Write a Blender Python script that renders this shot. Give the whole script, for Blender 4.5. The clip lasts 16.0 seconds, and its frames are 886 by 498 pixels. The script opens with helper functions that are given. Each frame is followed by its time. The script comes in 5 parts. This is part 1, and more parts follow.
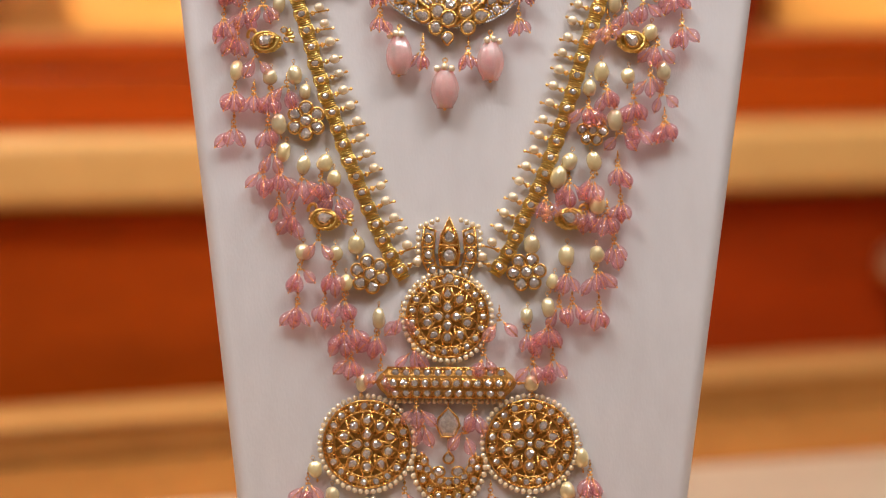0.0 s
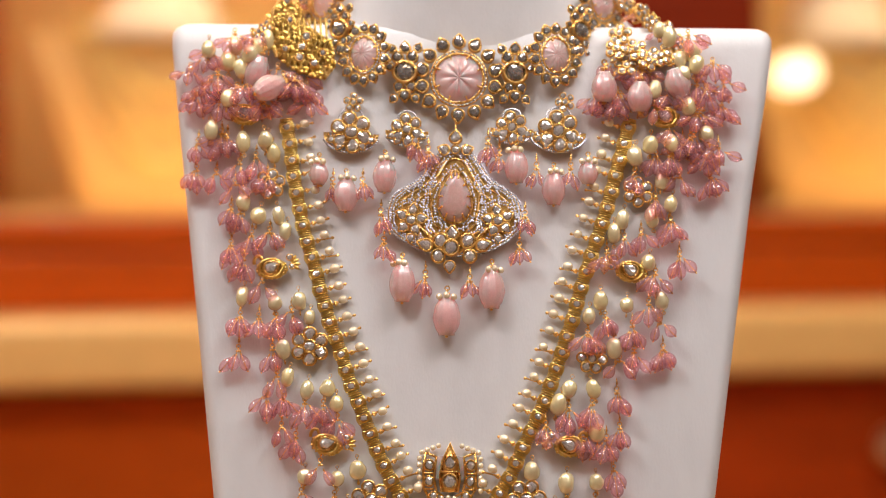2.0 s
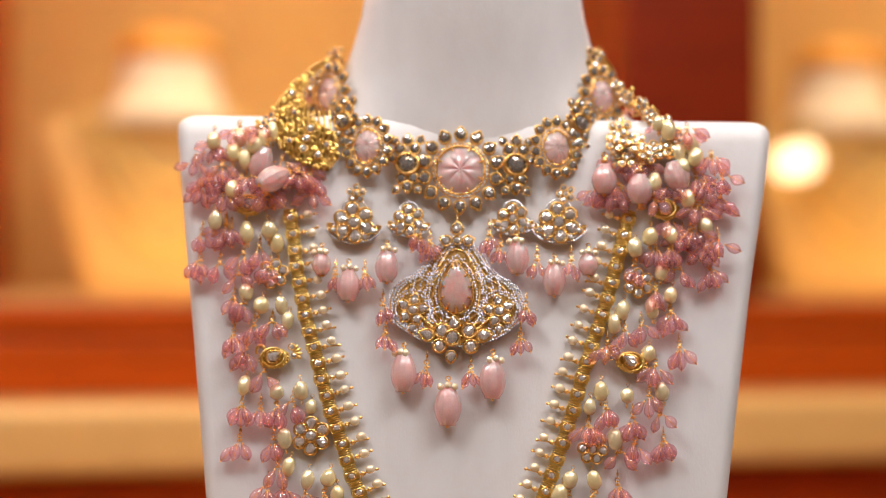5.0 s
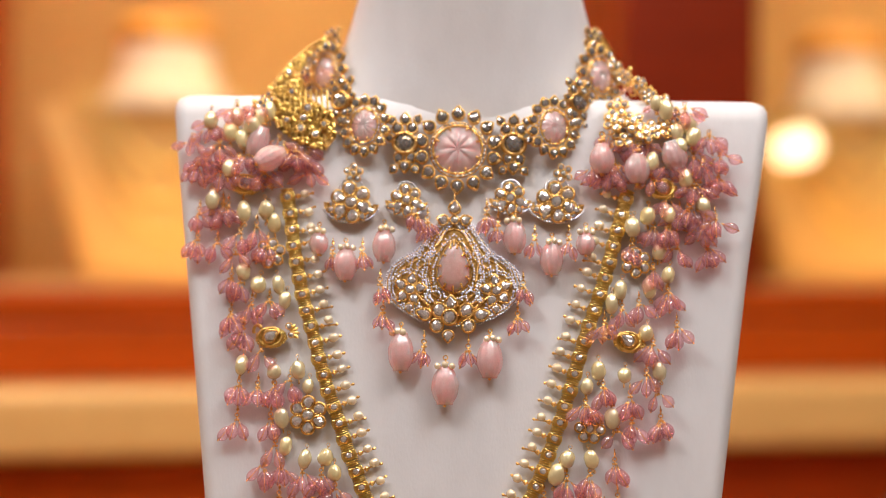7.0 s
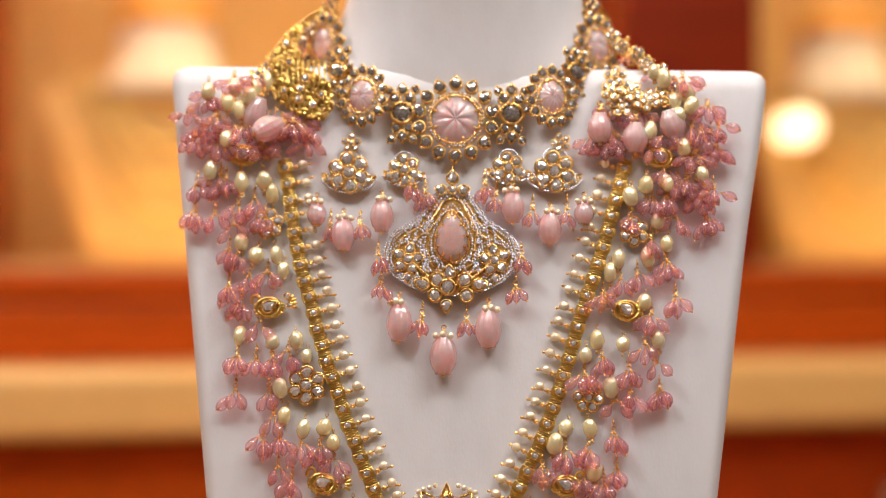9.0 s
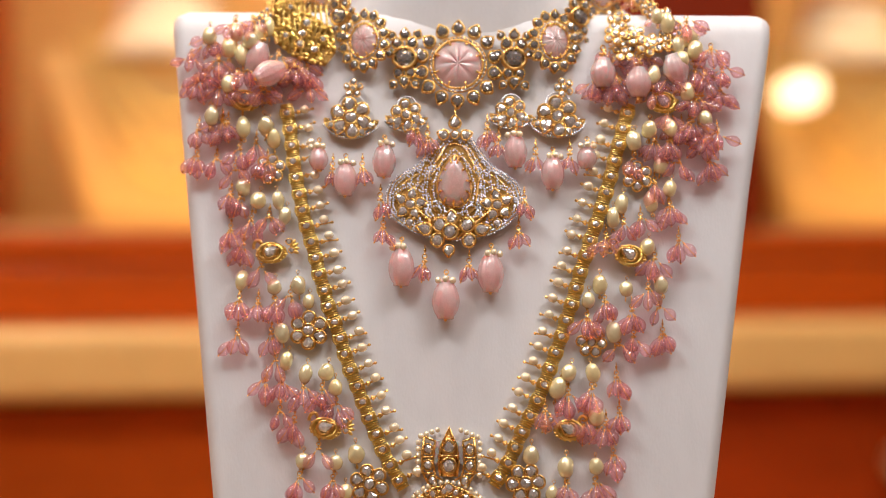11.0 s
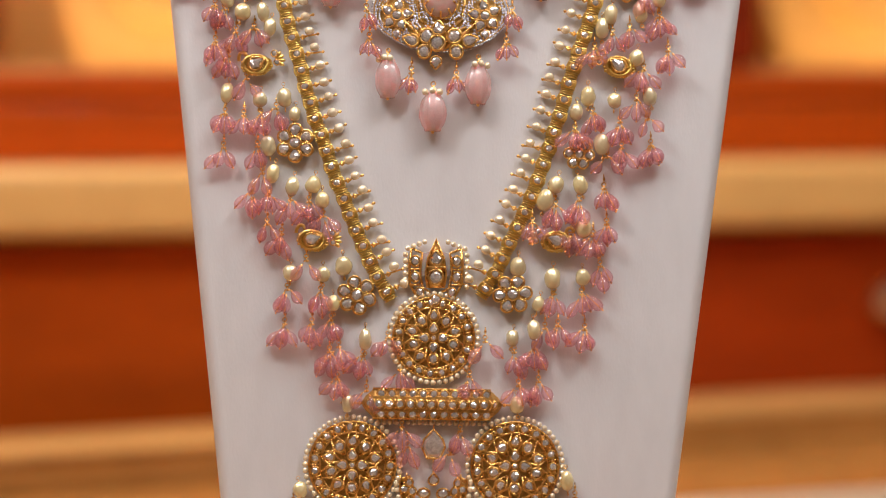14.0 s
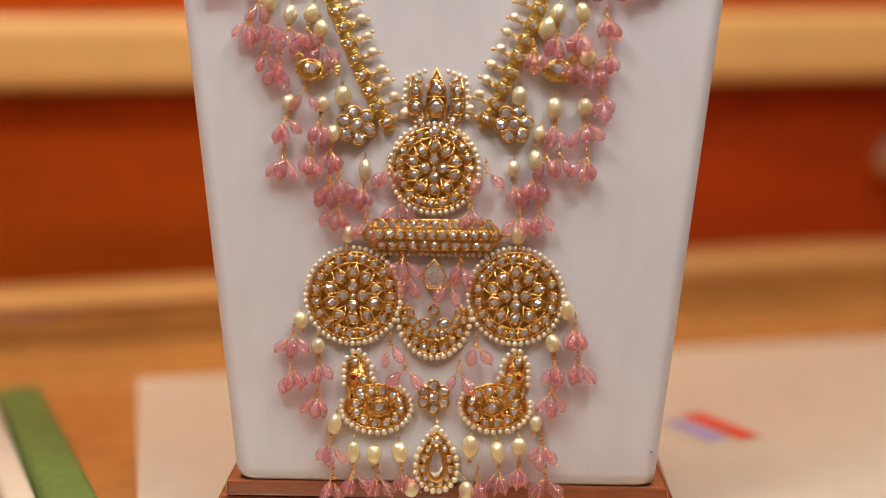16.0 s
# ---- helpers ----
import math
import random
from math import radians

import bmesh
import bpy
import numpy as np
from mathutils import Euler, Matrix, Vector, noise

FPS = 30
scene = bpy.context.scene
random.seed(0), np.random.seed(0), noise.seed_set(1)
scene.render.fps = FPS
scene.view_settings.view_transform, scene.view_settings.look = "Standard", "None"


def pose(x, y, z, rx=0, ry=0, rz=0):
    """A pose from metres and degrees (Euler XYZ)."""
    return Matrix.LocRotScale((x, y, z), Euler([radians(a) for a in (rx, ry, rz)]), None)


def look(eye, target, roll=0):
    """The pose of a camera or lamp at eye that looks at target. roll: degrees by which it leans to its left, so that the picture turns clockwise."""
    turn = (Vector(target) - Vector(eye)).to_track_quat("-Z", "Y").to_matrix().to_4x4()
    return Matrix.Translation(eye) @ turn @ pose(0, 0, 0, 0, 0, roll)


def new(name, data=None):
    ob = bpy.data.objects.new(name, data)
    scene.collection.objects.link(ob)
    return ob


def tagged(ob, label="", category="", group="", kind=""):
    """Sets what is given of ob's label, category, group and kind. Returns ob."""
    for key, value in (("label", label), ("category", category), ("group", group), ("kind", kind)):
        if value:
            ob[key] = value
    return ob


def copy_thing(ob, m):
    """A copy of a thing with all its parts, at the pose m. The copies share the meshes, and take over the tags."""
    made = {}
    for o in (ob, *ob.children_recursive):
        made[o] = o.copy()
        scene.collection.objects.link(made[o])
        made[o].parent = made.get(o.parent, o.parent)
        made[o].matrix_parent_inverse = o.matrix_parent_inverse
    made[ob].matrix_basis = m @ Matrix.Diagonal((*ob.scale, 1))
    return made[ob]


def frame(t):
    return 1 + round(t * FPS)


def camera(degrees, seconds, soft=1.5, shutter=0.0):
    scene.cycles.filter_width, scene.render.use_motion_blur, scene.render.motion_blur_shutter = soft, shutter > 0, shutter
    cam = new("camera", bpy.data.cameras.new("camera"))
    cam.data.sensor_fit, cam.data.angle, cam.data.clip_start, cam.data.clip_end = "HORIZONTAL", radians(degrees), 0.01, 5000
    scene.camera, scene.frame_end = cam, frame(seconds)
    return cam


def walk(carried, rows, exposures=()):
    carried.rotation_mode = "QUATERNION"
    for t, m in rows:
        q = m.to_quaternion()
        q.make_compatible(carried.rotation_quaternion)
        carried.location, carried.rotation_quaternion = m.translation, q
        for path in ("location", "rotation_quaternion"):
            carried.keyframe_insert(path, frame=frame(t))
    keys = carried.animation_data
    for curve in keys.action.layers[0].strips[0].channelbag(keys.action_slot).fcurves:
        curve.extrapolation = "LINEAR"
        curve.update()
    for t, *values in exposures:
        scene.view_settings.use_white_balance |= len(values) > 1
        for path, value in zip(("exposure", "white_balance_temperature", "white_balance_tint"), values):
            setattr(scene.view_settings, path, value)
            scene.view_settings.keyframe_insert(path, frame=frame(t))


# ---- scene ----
# ---- camera and its walk ----
LEAN_BACK = 8.0
BUST = pose(0, 0, 0, -LEAN_BACK, 0.9, 0)
cam = camera(34.0, 16.0, soft=0.8)
cam.data.dof.use_dof = True
cam.data.dof.focus_distance = 0.671
cam.data.dof.aperture_fstop = 1.9
# seconds, then place and turn of the camera as seen from the display bust's own front face
ROWS = [
    (0.0, 0.0107, -0.6662, 0.1659, 0.86, -0.37, 1.18),
    (0.5, 0.0109, -0.6690, 0.1757, 2.04, -0.47, 1.11),
    (1.0, 0.0150, -0.6726, 0.1888, 3.32, -0.52, 1.04),
    (1.5, 0.0130, -0.6760, 0.2019, 4.56, -0.72, 1.07),
    (2.0, 0.0097, -0.6786, 0.2117, 5.83, -0.82, 1.15),
    (2.5, 0.0097, -0.6815, 0.2197, 7.14, -0.83, 1.23),
    (3.0, 0.0092, -0.6837, 0.2237, 8.18, -0.79, 1.28),
    (3.5, 0.0071, -0.6855, 0.2263, 9.02, -0.98, 1.31),
    (4.0, 0.0087, -0.6857, 0.2230, 9.20, -1.01, 1.30),
    (6.5, 0.0121, -0.6825, 0.2105, 8.69, -1.11, 1.29),
    (7.0, 0.0127, -0.6825, 0.2101, 8.68, -1.09, 1.31),
    (7.5, 0.0138, -0.6823, 0.2078, 8.58, -1.03, 1.35),
    (8.0, 0.0142, -0.6817, 0.2047, 8.48, -0.96, 1.40),
    (10.5, 0.0171, -0.6767, 0.1879, 8.23, -0.88, 1.53),
    (11.0, 0.0155, -0.6753, 0.1813, 7.79, -0.90, 1.57),
    (11.5, 0.0159, -0.6735, 0.1731, 7.03, -0.91, 1.57),
    (12.0, 0.0189, -0.6716, 0.1658, 6.16, -0.83, 1.53),
    (12.5, 0.0205, -0.6705, 0.1592, 5.26, -0.78, 1.50),
    (13.0, 0.0229, -0.6700, 0.1548, 4.40, -0.76, 1.47),
    (13.5, 0.0227, -0.6699, 0.1531, 3.60, -0.77, 1.47),
    (14.0, 0.0206, -0.6695, 0.1534, 2.80, -0.82, 1.48),
    (14.5, 0.0202, -0.6684, 0.1515, 1.80, -0.87, 1.46),
    (15.0, 0.0222, -0.6668, 0.1426, 0.53, -0.93, 1.41),
    (15.5, 0.0198, -0.6652, 0.1366, -0.58, -0.95, 1.41),
    (16.0, 0.0195, -0.6640, 0.1287, -1.76, -0.77, 1.39),
]
walk(cam, [(t, BUST @ pose(x, y, z, 90 + p, r, w)) for t, x, y, z, p, r, w in ROWS])

# ---- world and lights ----
world = bpy.data.worlds.new("world")
scene.world = world
world.use_nodes = True
world.node_tree.nodes["Background"].inputs["Color"].default_value = (1.0, 0.86, 0.70, 1)
world.node_tree.nodes["Background"].inputs["Strength"].default_value = 0.06
scene.view_settings.exposure = 0.03


def lamp(name, place, target, watts, size, colour, kind="AREA", spread=180, long_side=0.0):
    data = bpy.data.lights.new(name, kind)
    data.energy, data.color = watts, colour
    if kind == "AREA":
        data.shape = "RECTANGLE" if long_side else "DISK"
        data.size = long_side or size
        if long_side:
            data.size_y = size
        data.spread = radians(spread)
    ob = new(name, data)
    ob.matrix_world = look(place, target)
    return ob


WARM = (1.0, 0.72, 0.44)
WHITE = (1.0, 0.955, 0.94)
# two unseen slim strips added above the counter, and the nearest ceiling spots
lamp("unseen_strip_lamp", (-0.34, -0.34, 0.95), (-0.02, 0.0, 0.30), 2.5, 0.13, WHITE, long_side=0.30)
lamp("unseen_strip_lamp", (0.36, -0.30, 0.95), (0.02, 0.0, 0.30), 2.5, 0.13, WHITE, long_side=0.30)
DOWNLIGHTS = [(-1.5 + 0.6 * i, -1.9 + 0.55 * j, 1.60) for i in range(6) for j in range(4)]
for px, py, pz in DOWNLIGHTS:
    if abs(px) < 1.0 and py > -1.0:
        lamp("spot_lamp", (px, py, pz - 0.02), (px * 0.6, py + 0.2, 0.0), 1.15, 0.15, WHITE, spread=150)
# Unseen warm fill, added to brighten the cabinet front.
lamp("cabinet_fill_lamp", (-0.25, 0.20, 1.55), (-0.15, 0.55, 0.1), 8.5, 0.25, WARM, long_side=1.2)

# ---- materials ----
def mat(name, colour, rough=0.5, metal=0.0, vary=0.15, scale=40.0, bump=0.0, bump_scale=200.0, dark=None, stretch=None,
        transmission=0.0, clear=0.0, ior=1.5, coat=0.0, emit=0.0, sub=0.0, per_object=0.0, rough_vary=0.0, coat_ior=1.5, coat_rough=0.08, tint=None):
    """A procedural material: colour varied at two scales, fine relief, roughness."""
    m = bpy.data.materials.new(name)
    m.use_nodes = True
    nt = m.node_tree
    b = nt.nodes["Principled BSDF"]
    b.inputs["Roughness"].default_value = rough
    b.inputs["Metallic"].default_value = metal
    b.inputs["IOR"].default_value = ior
    b.inputs["Transmission Weight"].default_value = transmission
    b.inputs["Coat Weight"].default_value = coat
    b.inputs["Coat Roughness"].default_value = coat_rough
    b.inputs["Coat IOR"].default_value = coat_ior
    b.inputs["Subsurface Weight"].default_value = sub
    b.inputs["Subsurface Radius"].default_value = (0.010, 0.0035, 0.0035)
    b.inputs["Subsurface Scale"].default_value = 1.0
    tex = nt.nodes.new("ShaderNodeTexCoord")
    mp = nt.nodes.new("ShaderNodeMapping")
    mp.inputs["Scale"].default_value = stretch or (1, 1, 1)
    nt.links.new(tex.outputs["Object"], mp.inputs["Vector"])
    n1 = nt.nodes.new("ShaderNodeTexNoise")
    n1.inputs["Scale"].default_value, n1.inputs["Detail"].default_value = scale, 5
    n2 = nt.nodes.new("ShaderNodeTexNoise")
    n2.inputs["Scale"].default_value, n2.inputs["Detail"].default_value = scale * 6.3, 3
    for n in (n1, n2):
        nt.links.new(mp.outputs["Vector"], n.inputs["Vector"])
    add = nt.nodes.new("ShaderNodeMath")
    add.operation = "ADD"
    nt.links.new(n1.outputs["Fac"], add.inputs[0])
    nt.links.new(n2.outputs["Fac"], add.inputs[1])
    rng = nt.nodes.new("ShaderNodeMapRange")
    rng.inputs["From Min"].default_value, rng.inputs["From Max"].default_value = 0.7, 1.3
    nt.links.new(add.outputs[0], rng.inputs["Value"])
    mix = nt.nodes.new("ShaderNodeMix")
    mix.data_type = "RGBA"
    d = dark or tuple(c * (1 - vary) for c in colour)
    mix.inputs[6].default_value = (*d, 1)
    mix.inputs[7].default_value = (*colour, 1)
    nt.links.new(rng.outputs[0], mix.inputs[0])
    out = mix.outputs[2]
    if per_object:
        info = nt.nodes.new("ShaderNodeObjectInfo")
        hsv = nt.nodes.new("ShaderNodeHueSaturation")
        r2 = nt.nodes.new("ShaderNodeMapRange")
        r2.inputs["To Min"].default_value, r2.inputs["To Max"].default_value = 1 - per_object, 1 + per_object * 0.5
        nt.links.new(info.outputs["Random"], r2.inputs["Value"])
        nt.links.new(r2.outputs[0], hsv.inputs["Value"])
        nt.links.new(r2.outputs[0], hsv.inputs["Saturation"])
        nt.links.new(out, hsv.inputs["Color"])
        out = hsv.outputs["Color"]
    nt.links.new(out, b.inputs["Base Color"])
    if rough_vary:
        r3 = nt.nodes.new("ShaderNodeMapRange")
        r3.inputs["To Min"].default_value, r3.inputs["To Max"].default_value = max(0.02, rough - rough_vary), rough + rough_vary
        nt.links.new(n1.outputs["Fac"], r3.inputs["Value"])
        nt.links.new(r3.outputs[0], b.inputs["Roughness"])
    if bump:
        n3 = nt.nodes.new("ShaderNodeTexNoise")
        n3.inputs["Scale"].default_value, n3.inputs["Detail"].default_value = bump_scale, 4
        nt.links.new(mp.outputs["Vector"], n3.inputs["Vector"])
        bp = nt.nodes.new("ShaderNodeBump")
        bp.inputs["Strength"].default_value, bp.inputs["Distance"].default_value = bump, 0.002
        nt.links.new(n3.outputs["Fac"], bp.inputs["Height"])
        nt.links.new(bp.outputs["Normal"], b.inputs["Normal"])
    if clear:
        see = nt.nodes.new("ShaderNodeBsdfTransparent")
        see.inputs["Color"].default_value = (*(tint or colour), 1)
        both = nt.nodes.new("ShaderNodeMixShader")
        both.inputs["Fac"].default_value = clear
        nt.links.new(b.outputs["BSDF"], both.inputs[1])
        nt.links.new(see.outputs["BSDF"], both.inputs[2])
        nt.links.new(both.outputs["Shader"], nt.nodes["Material Output"].inputs["Surface"])
    if emit:
        nt.links.new(out, b.inputs["Emission Color"])
        b.inputs["Emission Strength"].default_value = emit
    return m


M_LEATHER = mat("white_leatherette", (0.755, 0.755, 0.78), 0.42, vary=0.09, scale=14, stretch=(1, 1, 0.4), bump=0.06, bump_scale=900, rough_vary=0.1)
M_WOOD = mat("orange_mahogany", (0.55, 0.085, 0.004), 0.45, ior=1.25, vary=0.35, scale=9, stretch=(1, 6, 6), bump=0.05, bump_scale=60, coat=0.03)
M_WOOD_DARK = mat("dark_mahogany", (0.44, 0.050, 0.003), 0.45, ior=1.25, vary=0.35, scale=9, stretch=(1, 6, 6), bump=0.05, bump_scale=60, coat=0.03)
M_STILE_DARKER = mat("darker_stile_mahogany", (0.24, 0.022, 0.002), 0.45, ior=1.25, vary=0.35, scale=9, stretch=(1, 6, 6), bump=0.05, bump_scale=60, coat=0.03)
M_WOOD_BASE = mat("polished_redwood", (0.36, 0.11, 0.045), 0.25, vary=0.35, scale=22, stretch=(1, 7, 7), coat=0.5)
M_WALNUT = mat("walnut", (0.16, 0.075, 0.03), 0.4, vary=0.4, scale=25, stretch=(1, 1, 6))
M_LEDGE = mat("cream_stone", (0.82, 0.49, 0.17), 0.3, vary=0.14, scale=7, coat=0.2)
M_NICHE = mat("golden_fabric", (0.74, 0.47, 0.16), 0.8, vary=0.14, scale=10, bump=0.1, bump_scale=400)
M_CREAM = mat("cream_fabric", (0.92, 0.80, 0.56), 0.7, vary=0.08, scale=12)
M_COUNTER = mat("amber_counter", (0.60, 0.29, 0.08), 0.10, vary=0.3, scale=6, coat=0.6)
M_PAPER = mat("cream_paper", (0.70, 0.66, 0.54), 0.30, vary=0.10, scale=9, coat=0.4)
M_RED = mat("red_print", (0.68, 0.07, 0.04), 0.5, vary=0.1, scale=30)
M_BLUE = mat("violet_print", (0.36, 0.33, 0.62), 0.5, vary=0.1, scale=30)
M_GREEN = mat("green_cloth", (0.12, 0.20, 0.035), 0.7, vary=0.3, scale=30)
M_WALL = mat("warm_plaster", (0.62, 0.45, 0.29), 0.8, vary=0.08, scale=4)
M_CEIL = mat("ceiling_paint", (0.78, 0.72, 0.64), 0.85, vary=0.05, scale=3)
M_FLOOR = mat("beige_tile", (0.50, 0.40, 0.29), 0.3, vary=0.12, scale=5)
M_KNOB = mat("brushed_metal", (0.72, 0.60, 0.45), 0.3, 1.0, vary=0.1)
M_LAMPGLOW = mat("lamp_glow", (1.0, 0.9, 0.75), 0.5, vary=0.01, emit=12)
M_HIGHLIGHTGLOW = mat("shoulder_highlight_glow", (1.0, 0.82, 0.5), 0.5, vary=0.01, emit=2.4)
M_SPOTGLOW = mat("spot_glow", (1.0, 0.94, 0.86), 0.5, vary=0.01, emit=15)
M_GOLD = mat("gold", (1.0, 0.62, 0.20), 0.28, 1.0, vary=0.22, scale=300, bump=0.3, bump_scale=900, rough_vary=0.1)
M_GOLD_BRIGHT = mat("bright_gold", (1.0, 0.72, 0.22), 0.30, 1.0, vary=0.22, scale=300, bump=0.3, bump_scale=700)
M_DARKGOLD = mat("matt_gold_backing", (0.72, 0.43, 0.13), 0.45, 0.85, vary=0.4, scale=500, bump=0.3, bump_scale=900)
M_PINK = mat("pink_tourmaline", (1.0, 0.62, 0.65), 0.02, vary=0.08, scale=160, transmission=0.72, clear=0.52, ior=1.45, coat=1.0, per_object=0.05, coat_ior=1.7, coat_rough=0.05, tint=(1.0, 0.82, 0.84))
M_ROSE = mat("carved_rose_quartz", (1.0, 0.66, 0.66), 0.12, vary=0.14, scale=260, transmission=0.15, clear=0.28, ior=1.5, coat=1.0, sub=0.9, bump=0.10, bump_scale=500, per_object=0.05, coat_ior=1.7, coat_rough=0.07, tint=(1.0, 0.86, 0.85))
M_PEARL = mat("cream_pearl", (0.97, 0.84, 0.47), 0.26, 0.35, vary=0.12, scale=120, coat=1.0, bump=0.14, bump_scale=180, per_object=0.14, coat_ior=2.1, coat_rough=0.12)
M_PEARL_WHITE = mat("small_ivory_pearl", (0.97, 0.82, 0.56), 0.26, 0.3, vary=0.08, scale=150, coat=1.0, per_object=0.1, coat_ior=2.0, coat_rough=0.12)
M_STONE = mat("uncut_diamond", (0.97, 0.95, 0.92), 0.03, 0.62, vary=0.5, scale=600, ior=1.9, coat=1.0, per_object=0.2, coat_ior=2.2, coat_rough=0.05)
M_GREYSTONE = mat("grey_foiled_diamond", (0.40, 0.38, 0.36), 0.08, 0.5, vary=0.6, scale=500, ior=1.9, coat=1.0, per_object=0.3, coat_ior=2.2, coat_rough=0.05)
M_PAVE = mat("rhodium_pave", (0.68, 0.67, 0.72), 0.28, 0.7, vary=0.5, scale=700)
M_AMBER = mat("amber_lacquer", (0.90, 0.42, 0.05), 0.3, vary=0.2, scale=30, coat=0.4)
M_RUBY = mat("ruby", (0.25, 0.01, 0.01), 0.1, vary=0.2, scale=200, coat=0.5)


# ---- mesh tools ----
def part(name, bm, material, parent=None, label="", m=None, smooth=True):
    me = bpy.data.meshes.new(name)
    bm.to_mesh(me)
    bm.free()
    return place(name, me, material, parent, label, m, smooth)


def place(name, me, material=None, parent=None, label="", m=None, smooth=False):
    """Links a mesh as one object under parent, at the local pose m."""
    if material and not me.materials:
        me.materials.append(material)
    if smooth:
        me.polygons.foreach_set("use_smooth", [True] * len(me.polygons))
    ob = new(name, me)
    if parent:
        ob.parent = parent
    if m:
        ob.matrix_basis = m
    if label:
        tagged(ob, label)
    return ob


def box(x0, x1, y0, y1, z0, z1, bevel=0.0, segments=2):
    bm = bmesh.new()
    bmesh.ops.create_cube(bm, size=1, matrix=Matrix.LocRotScale(((x0 + x1) / 2, (y0 + y1) / 2, (z0 + z1) / 2), None, (x1 - x0, y1 - y0, z1 - z0)))
    if bevel:
        bmesh.ops.bevel(bm, geom=bm.edges, offset=bevel, segments=segments, affect="EDGES", profile=0.5)
    return bm


def grid_loops(bm, loops, caps=True):
    """Skins closed loops of equal length, one after another."""
    vs = [[bm.verts.new(p) for p in lp] for lp in loops]
    n = len(vs[0])
    for a, b in zip(vs, vs[1:]):
        for i in range(n):
            bm.faces.new((a[i], a[(i + 1) % n], b[(i + 1) % n], b[i]))
    if caps:
        bm.faces.new(vs[0][::-1])
        bm.faces.new(vs[-1])
    bmesh.ops.recalc_face_normals(bm, faces=bm.faces)
    return bm


def lathe(profile, n=16, squash=1.0, wob=None):
    """A turned body round z from (radius, height) pairs; wob(angle, height) scales the radius."""
    bm = bmesh.new()
    loops = []
    for r, z in profile:
        lp = []
        for i in range(n):
            a = math.tau * i / n
            k = wob(a, z) if wob else 1.0
            lp.append((r * k * math.cos(a), r * k * math.sin(a) * squash, z))
        loops.append(lp)
    return grid_loops(bm, loops)


def empty(name, m):
    ob = new(name)
    ob.matrix_world = m
    ob.empty_display_size = 0.02
    return ob


# ---- the room ----
ROOM = Matrix.Translation((0, 0.55, 0)) @ pose(0, 0, 0, 0, 0, 10) @ Matrix.Translation((0, -0.55, 0))


def setting(name, bm, material, label, category, m=None):
    ob = part(name, bm, material, None, "", m or ROOM, smooth=False)
    return tagged(ob, label, category, kind="structure")


FLOOR_Z, CEIL_Z = -0.95, 1.62
setting("floor", box(-2.6, 2.6, -2.6, 1.3, FLOOR_Z - 0.1, FLOOR_Z), M_FLOOR, "beige polished tile floor of the jewellery shop", "floor")
setting("ceiling", box(-2.6, 2.6, -2.6, 1.3, CEIL_Z, CEIL_Z + 0.1), M_CEIL, "plain off-white painted shop ceiling", "ceiling")
setting("wall_south", box(-2.6, 2.6, -2.7, -2.6, FLOOR_Z, CEIL_Z), M_WALL, "warm beige plastered wall", "wall")
setting("wall_west", box(-2.7, -2.6, -2.6, 1.3, FLOOR_Z, CEIL_Z), M_WALL, "warm beige plastered wall", "wall")
setting("wall_east", box(2.6, 2.7, -2.6, 1.3, FLOOR_Z, CEIL_Z), M_WALL, "warm beige plastered wall", "wall")
setting("wall_north", box(-2.6, 2.6, 1.2, 1.3, FLOOR_Z, CEIL_Z), M_WOOD, "mahogany panelled wall behind the display cabinet", "wall")

# ---- display cabinet with lit niches ----
cabinet = empty("display_cabinet", ROOM @ Matrix.Translation((0, 0.6, FLOOR_Z)))
tagged(cabinet, "orange mahogany wall cabinet with lit peach display niches", "display cabinet")


def cab(name, b, material, label=""):
    bm = b
    bmesh.ops.translate(bm, verts=bm.verts, vec=(0, -0.6, -FLOOR_Z))
    return part(name, bm, material, cabinet, label, None, smooth=False)


NICHES = [(-1.10, -0.52), (-0.418, 0.155), (0.279, 0.85)]
NZ0, NZ1 = 0.285, 0.74
cab("rail", box(-1.3, 1.1, 0.585, 1.0, 0.210, 0.2555, 0.003), M_WOOD, "orange mahogany bottom rail")
cab("rail", box(-1.3, 1.1, 0.60, 1.0, 0.2575, NZ0, 0.004), M_WOOD)
cab("rail", box(-1.3, 1.1, 0.60, 1.0, NZ1, 1.5, 0.004), M_WOOD)
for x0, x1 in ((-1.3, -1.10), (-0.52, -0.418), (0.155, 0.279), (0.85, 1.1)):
    # stiles right of centre take the darker colour
    cab("stile", box(x0, x1, 0.597, 1.0, NZ0 + 0.002, NZ1 - 0.002, 0.005), M_STILE_DARKER if x0 > 0 else M_WOOD, "red mahogany stile, darker right of centre" if x0 > 0 else "")
